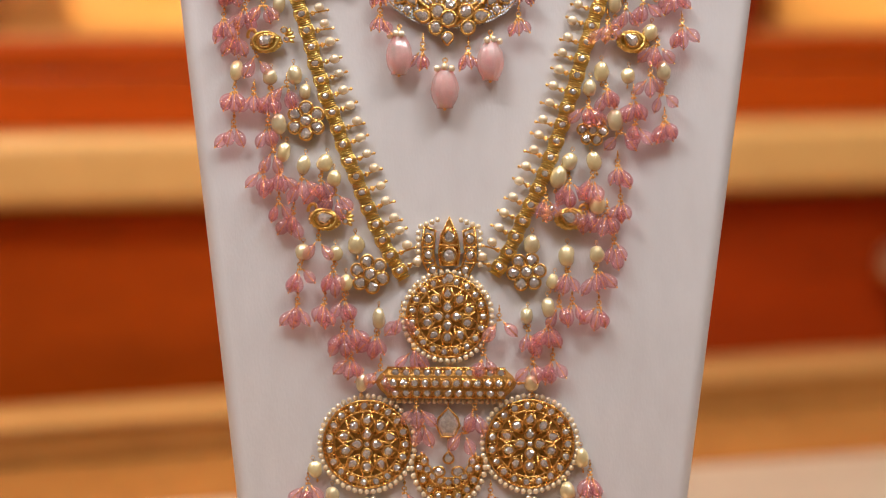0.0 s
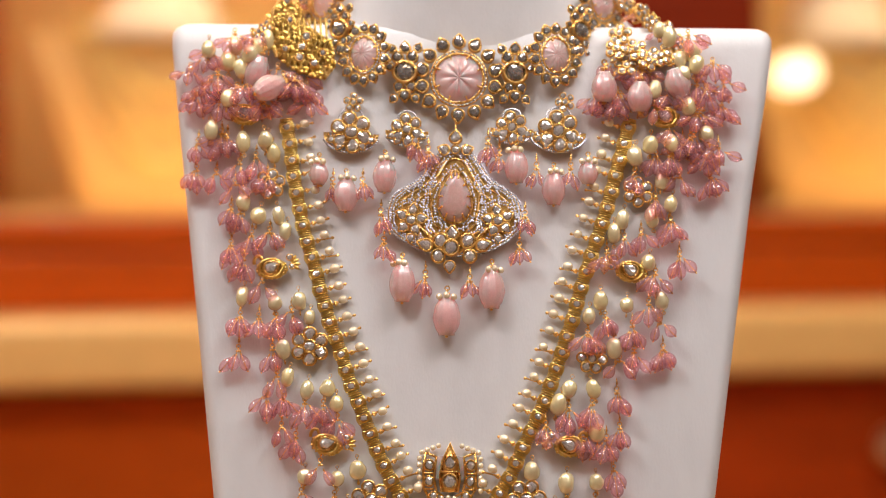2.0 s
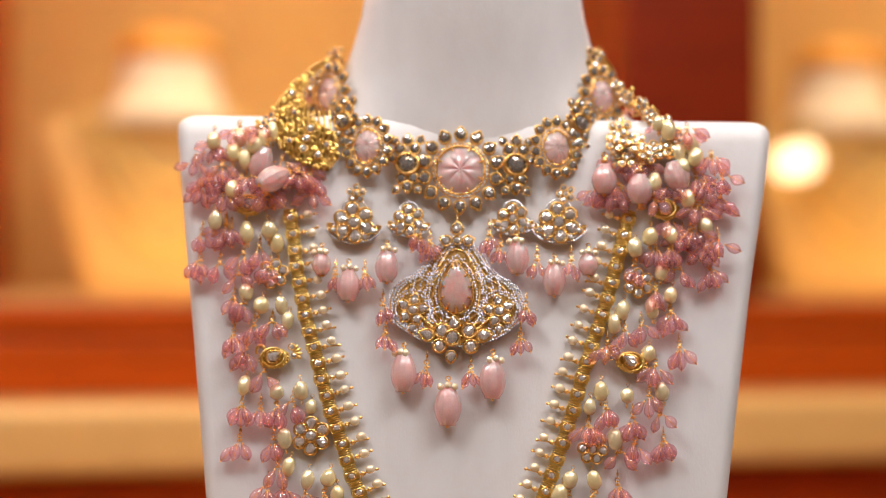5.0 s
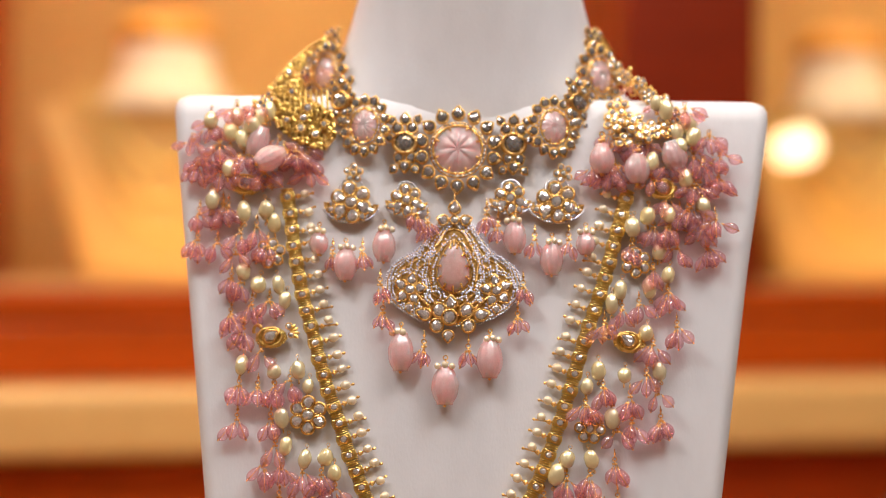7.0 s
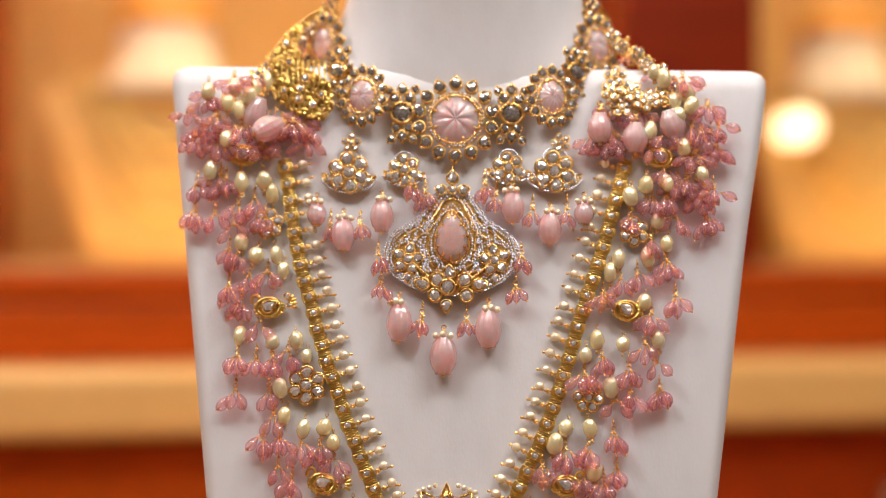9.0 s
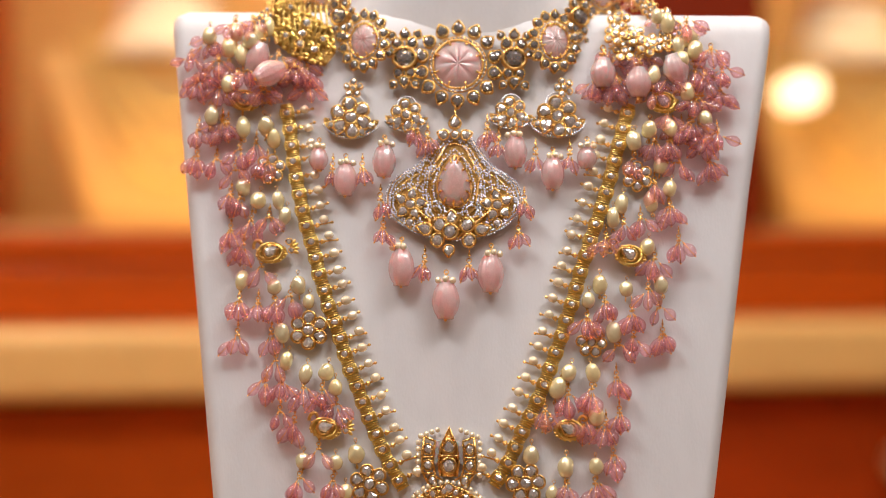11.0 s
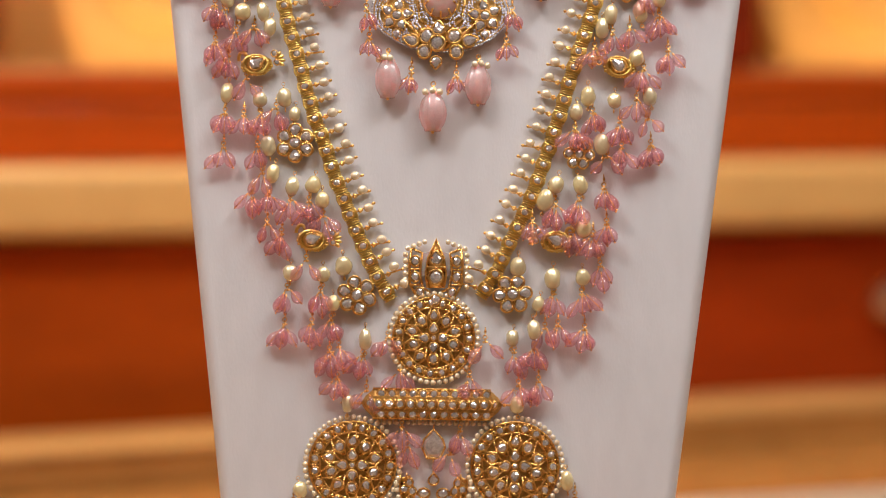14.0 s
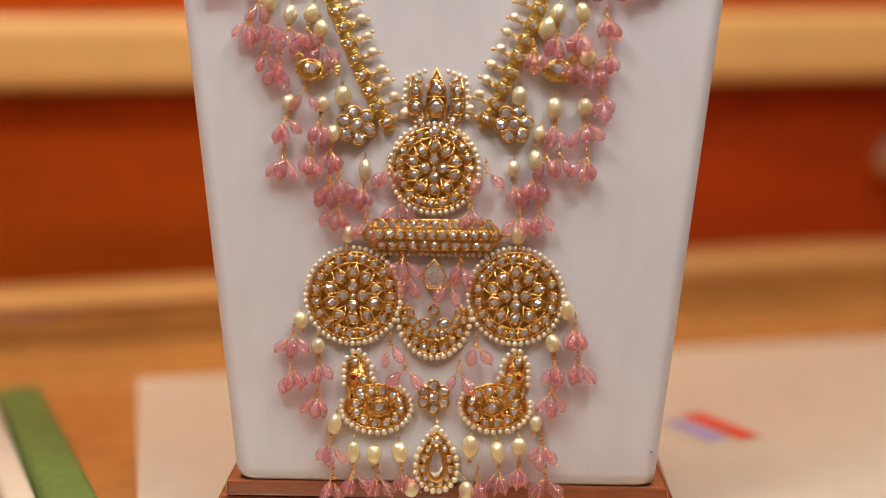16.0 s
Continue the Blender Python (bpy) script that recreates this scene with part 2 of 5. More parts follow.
for x0, x1 in NICHES:
    cab("niche_back", box(x0, x1, 0.96, 0.99, NZ0, NZ1), M_NICHE, "peach fabric niche lining")
    cab("niche_floor", box(x0, x1, 0.64, 0.96, NZ0 - 0.003, NZ0 + 0.006), M_NICHE)
    cab("niche_lamp", box(x0 + 0.05, x1 - 0.05, 0.66, 0.68, NZ1 - 0.02, NZ1 - 0.003), M_LAMPGLOW, "warm glowing strip lamp")
    c = ROOM @ Vector(((x0 + x1) / 2, 0.70, NZ1 - 0.03))
    t = ROOM @ Vector(((x0 + x1) / 2, 0.84, 0.36))
    lamp("niche_light", c, t, 0.60, 0.03, (1.0, 0.60, 0.19), long_side=(x1 - x0) * 0.8)
    # Unseen strip added to brighten the lower part of the niche.
    lamp("niche_fill_light", ROOM @ Vector(((x0 + x1) / 2, 0.665, NZ0 + 0.02)), ROOM @ Vector(((x0 + x1) / 2, 0.90, NZ0 + 0.12)), 0.24, 0.02, (1.0, 0.60, 0.24), long_side=(x1 - x0) * 0.85)
# Glowing stub stands in for a lamp's highlight on the niche bust's shoulder.
for kx, kz in ((0.366, 0.421),):
    bm = lathe([(0.004, 0), (0.010, 0.002), (0.016, 0.010), (0.017, 0.02), (0.012, 0.10), (0.004, 0.15)], 20)
    bmesh.ops.rotate(bm, verts=bm.verts, cent=(0, 0, 0), matrix=Matrix.Rotation(radians(-90), 3, "X"))
    bmesh.ops.translate(bm, verts=bm.verts, vec=(kx, 0.70, kz))
    cab("spot", bm, M_HIGHLIGHTGLOW, "glowing stub for a shoulder highlight")
ledge = cab("ledge", box(-1.35, 1.15, 0.51, 0.70, 0.153, 0.209, 0.012, 3), M_LEDGE, "cream stone ledge with a rounded edge")
for x0, x1 in ((-1.2, -0.475), (-0.47, 0.12), (0.125, 0.72)):
    # drawers right of centre take the darker mahogany colour
    cab("drawer", box(x0, x1, 0.552, 0.63, -0.03, 0.147, 0.004), M_WOOD_DARK if x0 > 0 else M_WOOD, "red mahogany drawer front, darker right of centre" if x0 > 0 else "orange mahogany drawer front")
cab("carcass", box(-1.3, 1.1, 0.632, 1.0, -0.95, 0.1515), M_WOOD_DARK)
cab("plinth_panel", box(-1.25, 1.05, 0.605, 0.63, -0.9, -0.06, 0.004), M_WOOD_DARK)
for kx in (-0.80, 0.375):
    bm = lathe([(0.004, 0), (0.005, 0.012), (0.014, 0.016), (0.017, 0.022), (0.014, 0.028), (0.003, 0.031)], 20)
    bmesh.ops.rotate(bm, verts=bm.verts, cent=(0, 0, 0), matrix=Matrix.Rotation(radians(90), 3, "X"))
    bmesh.ops.translate(bm, verts=bm.verts, vec=(kx, 0.552, 0.088))
    cab("knob", bm, M_KNOB, "round brushed metal knob")

# ---- the counter ----
# Ledge height and distance are picked so its edge fits the camera's view.
COUNTER = pose(-0.33, 0.36, FLOOR_Z, 0, 0, 16.2)
counter = empty("shop_counter", COUNTER)
tagged(counter, "amber polished wooden sales counter with a raised back ledge", "counter")
for nm, b, mt, lb in (
    ("worktop", box(-0.9, 1.15, -0.56, 0.035, -0.060, -0.0235, 0.004), M_COUNTER, "glossy amber worktop"),
    ("carcass", box(-0.87, 1.12, -0.52, 0.03, FLOOR_Z, -0.061), M_WOOD_DARK, "dark mahogany counter body"),
    ("back_ledge", box(-0.9, 1.15, 0.002, 0.036, -0.0231, 0.0015, 0.003), M_COUNTER, ""),
    ("ledge_cap", box(-0.9, 1.15, -0.002, 0.062, 0.0019, 0.009, 0.003), M_LEDGE, "pale polished ledge cap"),
):
    bmesh.ops.translate(b, verts=b.verts, vec=(0, 0, -FLOOR_Z))
    part(nm, b, mt, counter, lb, None, smooth=False)

# ---- the display bust ----
bust = empty("display_bust", BUST)
tagged(bust, "white leatherette necklace display bust on a polished wooden base", "display bust")


def rounded_rect(cx, cy, hx, hy, r, z, seg=6):
    pts = []
    for sx, sy, a0 in ((1, 1, 0), (-1, 1, 90), (-1, -1, 180), (1, -1, 270)):
        for i in range(seg + 1):
            a = radians(a0 + 90 * i / seg)
            pts.append((cx + sx * (hx - r) + r * math.cos(a), cy + sy * (hy - r) + r * math.sin(a), z))
    return pts


def bust_half(z):
    return 0.0966 + 0.124 * max(0.0, z)


CX = 0.0060
loops = []
for z in [0.0, 0.002, 0.006] + [0.02 + 0.345 * i / 29 for i in range(30)]:
    inset = 0.003 if z == 0.0 else 0.0008 if z < 0.004 else 0.0
    loops.append(rounded_rect(CX, 0.032, bust_half(z) - inset, 0.032 - inset, 0.007, z))
for z, d in ((0.378, 0.0), (0.3845, 0.0006), (0.3875, 0.0022), (0.3893, 0.0046), (0.390, 0.007)):
    loops.append(rounded_rect(CX, 0.032, bust_half(z) - d, 0.032 - d, 0.007, z))
# the padded shoulder bulges a little on one side
for lp in loops:
    for k, (x, y, z) in enumerate(lp):
        if x > CX + 0.1 and z > 0.31:
            lp[k] = (x + 0.0016 * min(1.0, (z - 0.31) / 0.05), y, z)
torso = grid_loops(bmesh.new(), loops)
part("torso", torso, M_LEATHER, bust, "white leatherette torso panel")
loops = []
for z, hx, hy in ((0.350, 0.080, 0.0445), (0.362, 0.090, 0.0462), (0.376, 0.096, 0.0452), (0.386, 0.095, 0.0440), (0.393, 0.087, 0.0432), (0.402, 0.076, 0.0425), (0.414, 0.067, 0.0420), (0.43, 0.061, 0.042), (0.445, 0.0565, 0.042), (0.4565, 0.0545, 0.041), (0.4583, 0.053, 0.0395)):
    loops.append([(CX + hx * math.cos(math.tau * i / 48), 0.043 - (z - 0.384) * 0.32 + hy * math.sin(math.tau * i / 48), z) for i in range(48)])
part("neck", grid_loops(bmesh.new(), loops), M_LEATHER, bust, "white leatherette neck")
cap = lathe([(0.053, 0), (0.0555, 0.002), (0.0555, 0.012), (0.053, 0.014)], 48, 0.75)
part("neck_cap", cap, M_WALNUT, bust, "dark walnut neck cap", Matrix.Translation((CX, 0.019, 0.4590)))
mark = lathe([(0.0003, 0), (0.0009, 0.0001), (0.0003, 0.0002)], 10, 0.7)
part("ink_mark", mark, M_BLUE, bust, "tiny blue ink speck", pose(0.1005, -0.0001, 0.0165, 90))
foot = new("wooden_stand", None)
foot.matrix_world = pose(0, 0, -0.0225, 0, 0.9, 0)
tagged(foot, "polished redwood base board under the bust", "base board")
part("board", box(-0.100, 0.1125, 0.0015, 0.10, 0.0, 0.0145, 0.002), M_WOOD_BASE, foot, "", None, smooth=False)
part("step", box(-0.096, 0.1085, 0.0005, 0.095, 0.0147, 0.0222, 0.0015), M_WOOD_BASE, foot, "", None, smooth=False)

# ---- jewellery: templates, in millimetres ----
MM = 0.001


def ball(n=10, rings=7):
    bm = lathe([(math.sin(math.pi * max(0.02, min(0.98, i / (rings - 1)))), -math.cos(math.pi * max(0.02, min(0.98, i / (rings - 1))))) for i in range(rings)], n)
    return template(bm)


def template(bm):
    bm.verts.index_update()
    t = ([v.co.copy() for v in bm.verts], [[v.index for v in f.verts] for f in bm.faces])
    bm.free()
    return t


def ring_template(minor=0.2, n=14, k=5):
    bm = bmesh.new()
    vs = []
    for i in range(n):
        a = math.tau * i / n
        vs.append([bm.verts.new(((1 + minor * math.cos(math.tau * j / k)) * math.cos(a), minor * 1.5 * math.sin(math.tau * j / k), (1 + minor * math.cos(math.tau * j / k)) * math.sin(a))) for j in range(k)])
    for i in range(n):
        for j in range(k):
            bm.faces.new((vs[i][j], vs[(i + 1) % n][j], vs[(i + 1) % n][(j + 1) % k], vs[i][(j + 1) % k]))
    bmesh.ops.recalc_face_normals(bm, faces=bm.faces)
    return template(bm)


class Soup:
    """Gathers transformed templates, wires and plates into one mesh."""

    def __init__(self):
        self.verts, self.faces = [], []

    def add(self, tmpl, m):
        k = len(self.verts)
        self.verts += [m @ v for v in tmpl[0]]
        self.faces += [[i + k for i in f] for f in tmpl[1]]

    def wire(self, pts, r, closed=False, k=6):
        n, base = len(pts), len(self.verts)
        pts = [Vector(p) for p in pts]
        for i, p in enumerate(pts):
            a = pts[(i - 1) % n] if closed or i else p
            b = pts[(i + 1) % n] if closed or i < n - 1 else p
            d = (b - a).normalized()
            u = d.cross(Vector((0, 1, 0)))
            u = u.normalized() if u.length > 0.1 else Vector((1, 0, 0))
            w = d.cross(u)
            self.verts += [p + r * (math.cos(math.tau * j / k) * u + math.sin(math.tau * j / k) * w) for j in range(k)]
        for i in range(n if closed else n - 1):
            for j in range(k):
                q, s = (i + 1) % n, (j + 1) % k
                self.faces.append([base + i * k + j, base + i * k + s, base + q * k + s, base + q * k + j])
        if not closed:
            self.faces.append([base + j for j in range(k)])
            self.faces.append([base + (n - 1) * k + j for j in range(k)][::-1])

    def plate(self, pts, y0, y1):
        """A flat plate with the outline pts (x, z), from depth y0 (front) to y1 (back)."""
        n, base = len(pts), len(self.verts)
        self.verts += [Vector((x, y0, z)) for x, z in pts] + [Vector((x, y1, z)) for x, z in pts]
        self.faces.append([base + i for i in range(n)])
        self.faces.append([base + n + i for i in range(n)][::-1])
        for i in range(n):
            q = (i + 1) % n
            self.faces.append([base + i, base + n + i, base + n + q, base + q])

    def mesh(self, name, *materials):
        me = bpy.data.meshes.new(name)
        me.from_pydata([tuple(v * MM) for v in self.verts], [], self.faces)
        bm = bmesh.new()
        bm.from_mesh(me)
        bmesh.ops.recalc_face_normals(bm, faces=bm.faces)
        bm.to_mesh(me)
        bm.free()
        for m in materials:
            me.materials.append(m)
        return me


def turn(x, z, y=0.0, s=1.0, rot=0.0, sx=1.0, sz=1.0, sy=None, swing=0.0, nod=0.0):
    """Place in millimetres on the bust's front, then turned in that plane by rot, swung round the upright by swing."""
    m = Matrix.Translation((x, y, z)) @ Matrix.Rotation(radians(swing), 4, "Z") @ Matrix.Rotation(radians(nod), 4, "X") @ Matrix.Rotation(radians(rot), 4, "Y")
    return m @ Matrix.Diagonal((s * sx, s if sy is None else sy, s * sz, 1))


def small(m):
    """The same pose with its place in metres and its scale in thousandths left to meshes already in metres."""
    q = m.copy()
    q.translation *= MM
    return q


BALL, RING, RING_FAT = ball(), ring_template(0.17), ring_template(0.3)
BALL_LOW = ball(7, 5)
rng = random.Random(7)


def shaped(z):
    return 1 - 0.62 * max(0.0, z) ** 1.6


def lift(z):
    return 1.32 if z > 0 else 0.92


def polki_mesh(name, seed, sides=9, heart=False, material=None):
    """An uncut diamond: uneven flat girdle, sloping facets and a table, facing the viewer; radius 1 mm."""
    r = random.Random(seed)
    rad = [1 + r.uniform(-0.14, 0.12) for _ in range(sides)]
    ang = [math.tau * (i + r.uniform(-0.2, 0.2)) / sides for i in range(sides)]
    s = Soup()
    loops = []
    for k, y in ((1.0, 0.35), (1.0, -0.02), (0.80, -0.36), (0.46, -0.52)):
        lp = []
        for a, q in zip(ang, rad):
            x, z = q * k * math.cos(a), q * k * math.sin(a)
            if heart:
                x *= shaped(z)
                z *= lift(z)
            lp.append(Vector((x + (0.1 * (k < 0.6)), y + r.uniform(-0.07, 0.07) * (k < 1), z)))
        loops.append(lp)
    for lp in loops:
        s.verts += lp
    for j in range(3):
        for i in range(sides):
            q = (i + 1) % sides
            s.faces.append([j * sides + i, j * sides + q, (j + 1) * sides + q, (j + 1) * sides + i])
    s.verts.append(Vector((r.uniform(-0.2, 0.2), -0.56, r.uniform(-0.2, 0.2))))
    for i in range(sides):
        s.faces.append([3 * sides + i, 3 * sides + (i + 1) % sides, 4 * sides])
    split = len(s.faces)
    for y, k, w in ((-0.06, 1.12, 0.2), (0.6, 1.05, 0.26)):
        rim = [(1.0 * k * math.cos(math.tau * i / 18), 1.0 * k * math.sin(math.tau * i / 18)) for i in range(18)]
        s.wire([(x * (shaped(z) if heart else 1), y, z * (lift(z) if heart else 1)) for x, z in rim], w, True, 5)
    me = s.mesh(name, material, M_GOLD)
    for f in me.polygons:
        f.material_index = 0 if f.index < split else 1
        f.use_smooth = f.index >= split
    return me


ME_STONE = [polki_mesh("polki", i, 8 + i % 3, material=M_STONE) for i in range(5)]
ME_PETAL = [polki_mesh("polki_petal", 20 + i, 10, True, M_STONE) for i in range(3)]
ME_GREY = [polki_mesh("grey_petal", 40 + i, 10, True, M_GREYSTONE) for i in range(3)]
ME_GREYBIG = polki_mesh("grey_stone", 60, 8, material=M_GREYSTONE)


def lobed_drop(name, length, width, material, seed, pointy=0.5, n=12, flat=0.8, tip=True):
    """A bead hung by its top: almond body with a gold pin at each end; top at the origin."""
    r = random.Random(seed)
    prof = []
    for i in range(9):
        t = i / 8
        w = math.sin(math.pi * min(0.985, max(0.03, t)) ** (1.05 + 0.4 * pointy)) ** 0.5
        prof.append((width / 2 * w, -0.9 - t * length))
    bm = lathe(prof, n, flat, lambda a, z: 1 + 0.055 * math.sin(3 * a + seed + 0.2 * z) + 0.03 * math.sin(a + z))
    s = Soup()
    s.add(template(bm), Matrix.Identity(4))
    split = len(s.faces)
    s.add(BALL_LOW, Matrix.Translation((0, 0, -0.7)) @ Matrix.Scale(0.55, 4))
    s.wire([(0, 0, 0.4), (0, 0, -1.3 - length)], 0.22, k=5)
    if tip:
        s.add(BALL_LOW, Matrix.Translation((0, 0, -1.1 - length)) @ Matrix.Scale(0.45, 4))
    me = s.mesh(name, material, M_GOLD)
    for f in me.polygons:
        f.material_index = 0 if f.index < split else 1
        f.use_smooth = True
    return me


ME_BEAD = [lobed_drop("pink_bead", 7.4 + 0.6 * (i % 3), 5.5 + 0.5 * (i % 2), M_PINK, i, 0.2 + 0.3 * (i % 3), 12, 0.85) for i in range(6)]
ME_BEAD_SMALL = [lobed_drop("small_pink_bead", 5.6, 3.9, M_PINK, 11 + i, 0.2, 9, 0.8) for i in range(2)]


def pearl_mesh(name, seed, w, h, material=None, loops=True):
    r = random.Random(seed)
    a1, a2, lump = r.uniform(0, 6), r.uniform(0, 6), r.uniform(0.04, 0.11)
    bm = lathe([(w / 2 * math.sin(math.pi * max(0.03, min(0.97, i / 10))) ** 0.8 * (1 - 0.12 * (i / 10 - 0.4) * r.uniform(0, 2)), -h / 2 * math.cos(math.pi * max(0.03, min(0.97, i / 10)))) for i in range(11)], 14, 0.92,
               lambda a, z: 1 + lump * math.sin(2 * a + a1 + 0.35 * z) + 0.05 * math.sin(3 * a + a2 - z))
    s = Soup()
    s.add(template(bm), Matrix.Identity(4))
    split = len(s.faces)
    if loops:
        s.wire([(0, 0, h / 2 - 0.5), (0, 0, h / 2 + 1.0)], 0.28, k=5)
        s.add(RING, Matrix.Translation((0, 0, h / 2 + 1.8)) @ Matrix.Scale(0.9, 4))
        s.wire([(0, 0, -h / 2 + 0.5), (0, 0, -h / 2 - 1.0)], 0.28, k=5)
        s.add(RING_FAT, Matrix.Translation((0, 0, -h / 2 - 1.4)) @ Matrix.Rotation(radians(60), 4, "Z") @ Matrix.Scale(0.8, 4))
    me = s.mesh(name, material or M_PEARL, M_GOLD)
    for f in me.polygons:
        f.material_index = 0 if f.index < split else 1
        f.use_smooth = True
    return me


ME_PEARL = [pearl_mesh("baroque_pearl", i, 6.6 + 0.5 * (i % 3), 7.9 + 0.7 * (i % 4)) for i in range(8)]
ME_ROUND = pearl_mesh("round_pearl", 30, 5.4, 5.2, M_PEARL_WHITE, loops=False)
ME_SEED = pearl_mesh("seed_pearl", 31, 2.0, 2.0, M_PEARL_WHITE, loops=False)


def knot_soup(strand=False):
    """Gold wire loops from which a tassel of beads hangs."""
    s = Soup()
    s.add(RING_FAT, turn(0, 1.6, 0, 0.95))
    s.wire([(0, 0, 1.2), (0.1, -0.2, 0), (0, 0, -0.8)], 0.35, k=5)
    if strand:
        s.wire([(0, 0.4, 2.2), (0.2, 1.0, 4.0), (0, 1.4, 6.4)], 0.26, k=5)
        s.add(RING_FAT, turn(0.1, 4.2, 0.9, 0.75, swing=70))
    for i in range(5):
        s.add(BALL_LOW, Matrix.Translation((0.9 * math.cos(1.3 * i), 0.9 * math.sin(1.3 * i), -0.5 - 0.25 * (i % 2))) @ Matrix.Scale(0.5, 4))
    return s


ME_KNOT = knot_soup().mesh("gold_knot", M_GOLD)
ME_KNOT_STRAND = knot_soup(True).mesh("gold_knot", M_GOLD)


def carved_mesh(name, w, h, seed):
    """A carved rose quartz drop with shallow lobes; top at the origin."""
    bm = lathe([(w / 2 * math.sin(math.pi * max(0.06, min(0.94, i / 14))) ** 0.34 * (0.88 + 0.12 * min(1.0, i / 8)), -h * i / 14) for i in range(15)], 44, 0.85,
               lambda a, z: 0.94 + 0.10 * abs(math.sin(6 * a + 0.05 * z + seed)) ** 0.7 + 0.012 * math.cos(27 * a + z))
    s = Soup()
    s.add(template(bm), Matrix.Identity(4))
    me = s.mesh(name, M_ROSE)
    for f in me.polygons:
        f.use_smooth = True
    return me


ME_CARVED = [carved_mesh("carved_drop", 12.2, 16.8, 1), carved_mesh("carved_drop", 10.0, 11.6, 2), carved_mesh("carved_drop", 12.8, 18.0, 3)]


def cap_mesh(r=2.9):
    """A small gold leaf cap that closes the foot of a carved drop."""
    s = Soup()
    s.add(template(lathe([(0.3, -1.3), (0.8, -0.9), (0.5, -0.4), (1.6, 0.0), (r, 1.2), (r * 0.9, 1.4), (1.0, 0.8)], 24, 0.9, lambda a, z: 1 + (0.16 * math.cos(6 * a) if z > 0.3 else 0))), Matrix.Identity(4))
    return s.mesh("gold_cap", M_GOLD)


ME_CAP = cap_mesh()


def put(name, me, parent, m, label=""):
    ob = place(name, me, None, parent, label)
    ob.matrix_basis = small(m)
    return ob


def stone_at(parent, x, z, r, y=-1.2, rot=0.0, kind=None, sx=1.0, name="stone"):
    return put(name, rng.choice(kind or ME_STONE), parent, turn(x, z, y, r, rot, sx))


def seed_at(parent, x, z, d=3.0, y=-1.0, name="pearl"):
    return put(name, ME_SEED, parent, turn(x, z, y, d / 2.0))


def tassel(parent, x, z, n, y=-3.0, size=1.0, mesh=None, spread=30.0):
    """A gold knot with n pink beads that fan out below it."""
    k = put("tassel", ME_KNOT_STRAND if z < 335 else ME_KNOT, parent, turn(x, z, y, size), "pink glass beads on gold wire")
    for i in range(n):
        a = spread * (2 * i / max(1, n - 1) - 1) if n > 1 else 0.0
        a += rng.uniform(-16, 16)
        fwd = rng.uniform(-6, 22) * (1 if i % 2 else 0.3)
        m = Matrix.Translation((0.045 * a, -1.3 * (i % 2) - 0.4, -0.4 - rng.uniform(0.0, 2.6))) @ Matrix.Rotation(radians(-a), 4, "Y") @ Matrix.Rotation(radians(-fwd), 4, "X") @ Matrix.Rotation(rng.uniform(0, 6), 4, "Z") @ Matrix.Scale(rng.uniform(0.92, 1.12), 4)
        put("bead", rng.choice(mesh or ME_BEAD), k, m)
    return k


def pearl_drop(parent, x, z, y=-3.2, s=1.0):
    return put("pearl_drop", rng.choice(ME_PEARL), parent, turn(x, z, y, s, rng.uniform(-14, 14), sy=s, swing=rng.uniform(-60, 60)))


def carved_drop(parent, x, z, y=-5.0, k=0, s=1.0, pearls=True, rot=0.0):
    """A carved drop whose top hangs at (x, z)."""
    h = (16.8, 11.6, 18.0)[k]
    d = put("carved_drop", ME_CARVED[k], parent, turn(x, z, y, s, rot, swing=rng.uniform(-40, 40)), "carved rose quartz drop")
    put("cap", ME_CAP, d, Matrix.Translation((0, 0, -h + 0.2)), "gold leaf cap")
    put("knot", ME_KNOT, d, Matrix.Translation((0, 0, 2.2)) @ Matrix.Scale(1.1, 4))
    if pearls:
        for px in (-3.4, 0.0, 3.4):
            put("pearl", ME_SEED, d, turn(px, 0.6 - 0.2 * abs(px), -2.6, 1.55))
    return d


def arc(cx, cz, rx, rz, a0, a1, n, y=0.0):
    return [(cx + rx * math.cos(radians(a0 + (a1 - a0) * i / n)), y, cz + rz * math.sin(radians(a0 + (a1 - a0) * i / n))) for i in range(n + 1)]


def set_stone(soup, stones, x, z, r, y=-1.2, rot=0.0, sx=1.0, petal=False):
    """Adds a bezel to the gold, and notes the stone for later."""
    stones.append((x, z, r, y, rot, sx, petal))


def finish(name, soup, stones, parent, m, label="", gold=None, grey=False):
    ob = put(name, soup.mesh(name, gold or M_GOLD), parent, m, label)
    ob.data.polygons.foreach_set("use_smooth", [True] * len(ob.data.polygons))
    for x, z, r, y, rot, sx, petal in stones:
        stone_at(ob, x, z, r, y, rot, (ME_GREY if grey else ME_PETAL) if petal else ([ME_GREYBIG] if grey else ME_STONE), sx)
    return ob


# ---- the long necklace ----
long_necklace = empty("long_necklace", BUST)
tagged(long_necklace, "long gold necklace with uncut diamonds, pearls and pink bead tassels", "necklace")

CHAIN_L = [(-79.5, 337.6), (-76.6, 317.8), (-73.5, 302), (-70.5, 287.2), (-65.1, 271.9), (-60.9, 256.5), (-67.6, 279.9), (-63.1, 264.3), (-58.4, 247.9), (-52.1, 232.4), (-46.9, 216.7), (-40.7, 202), (-33.8, 186.2), (-37, 194.3), (-31, 179), (-22.4, 164.9)]
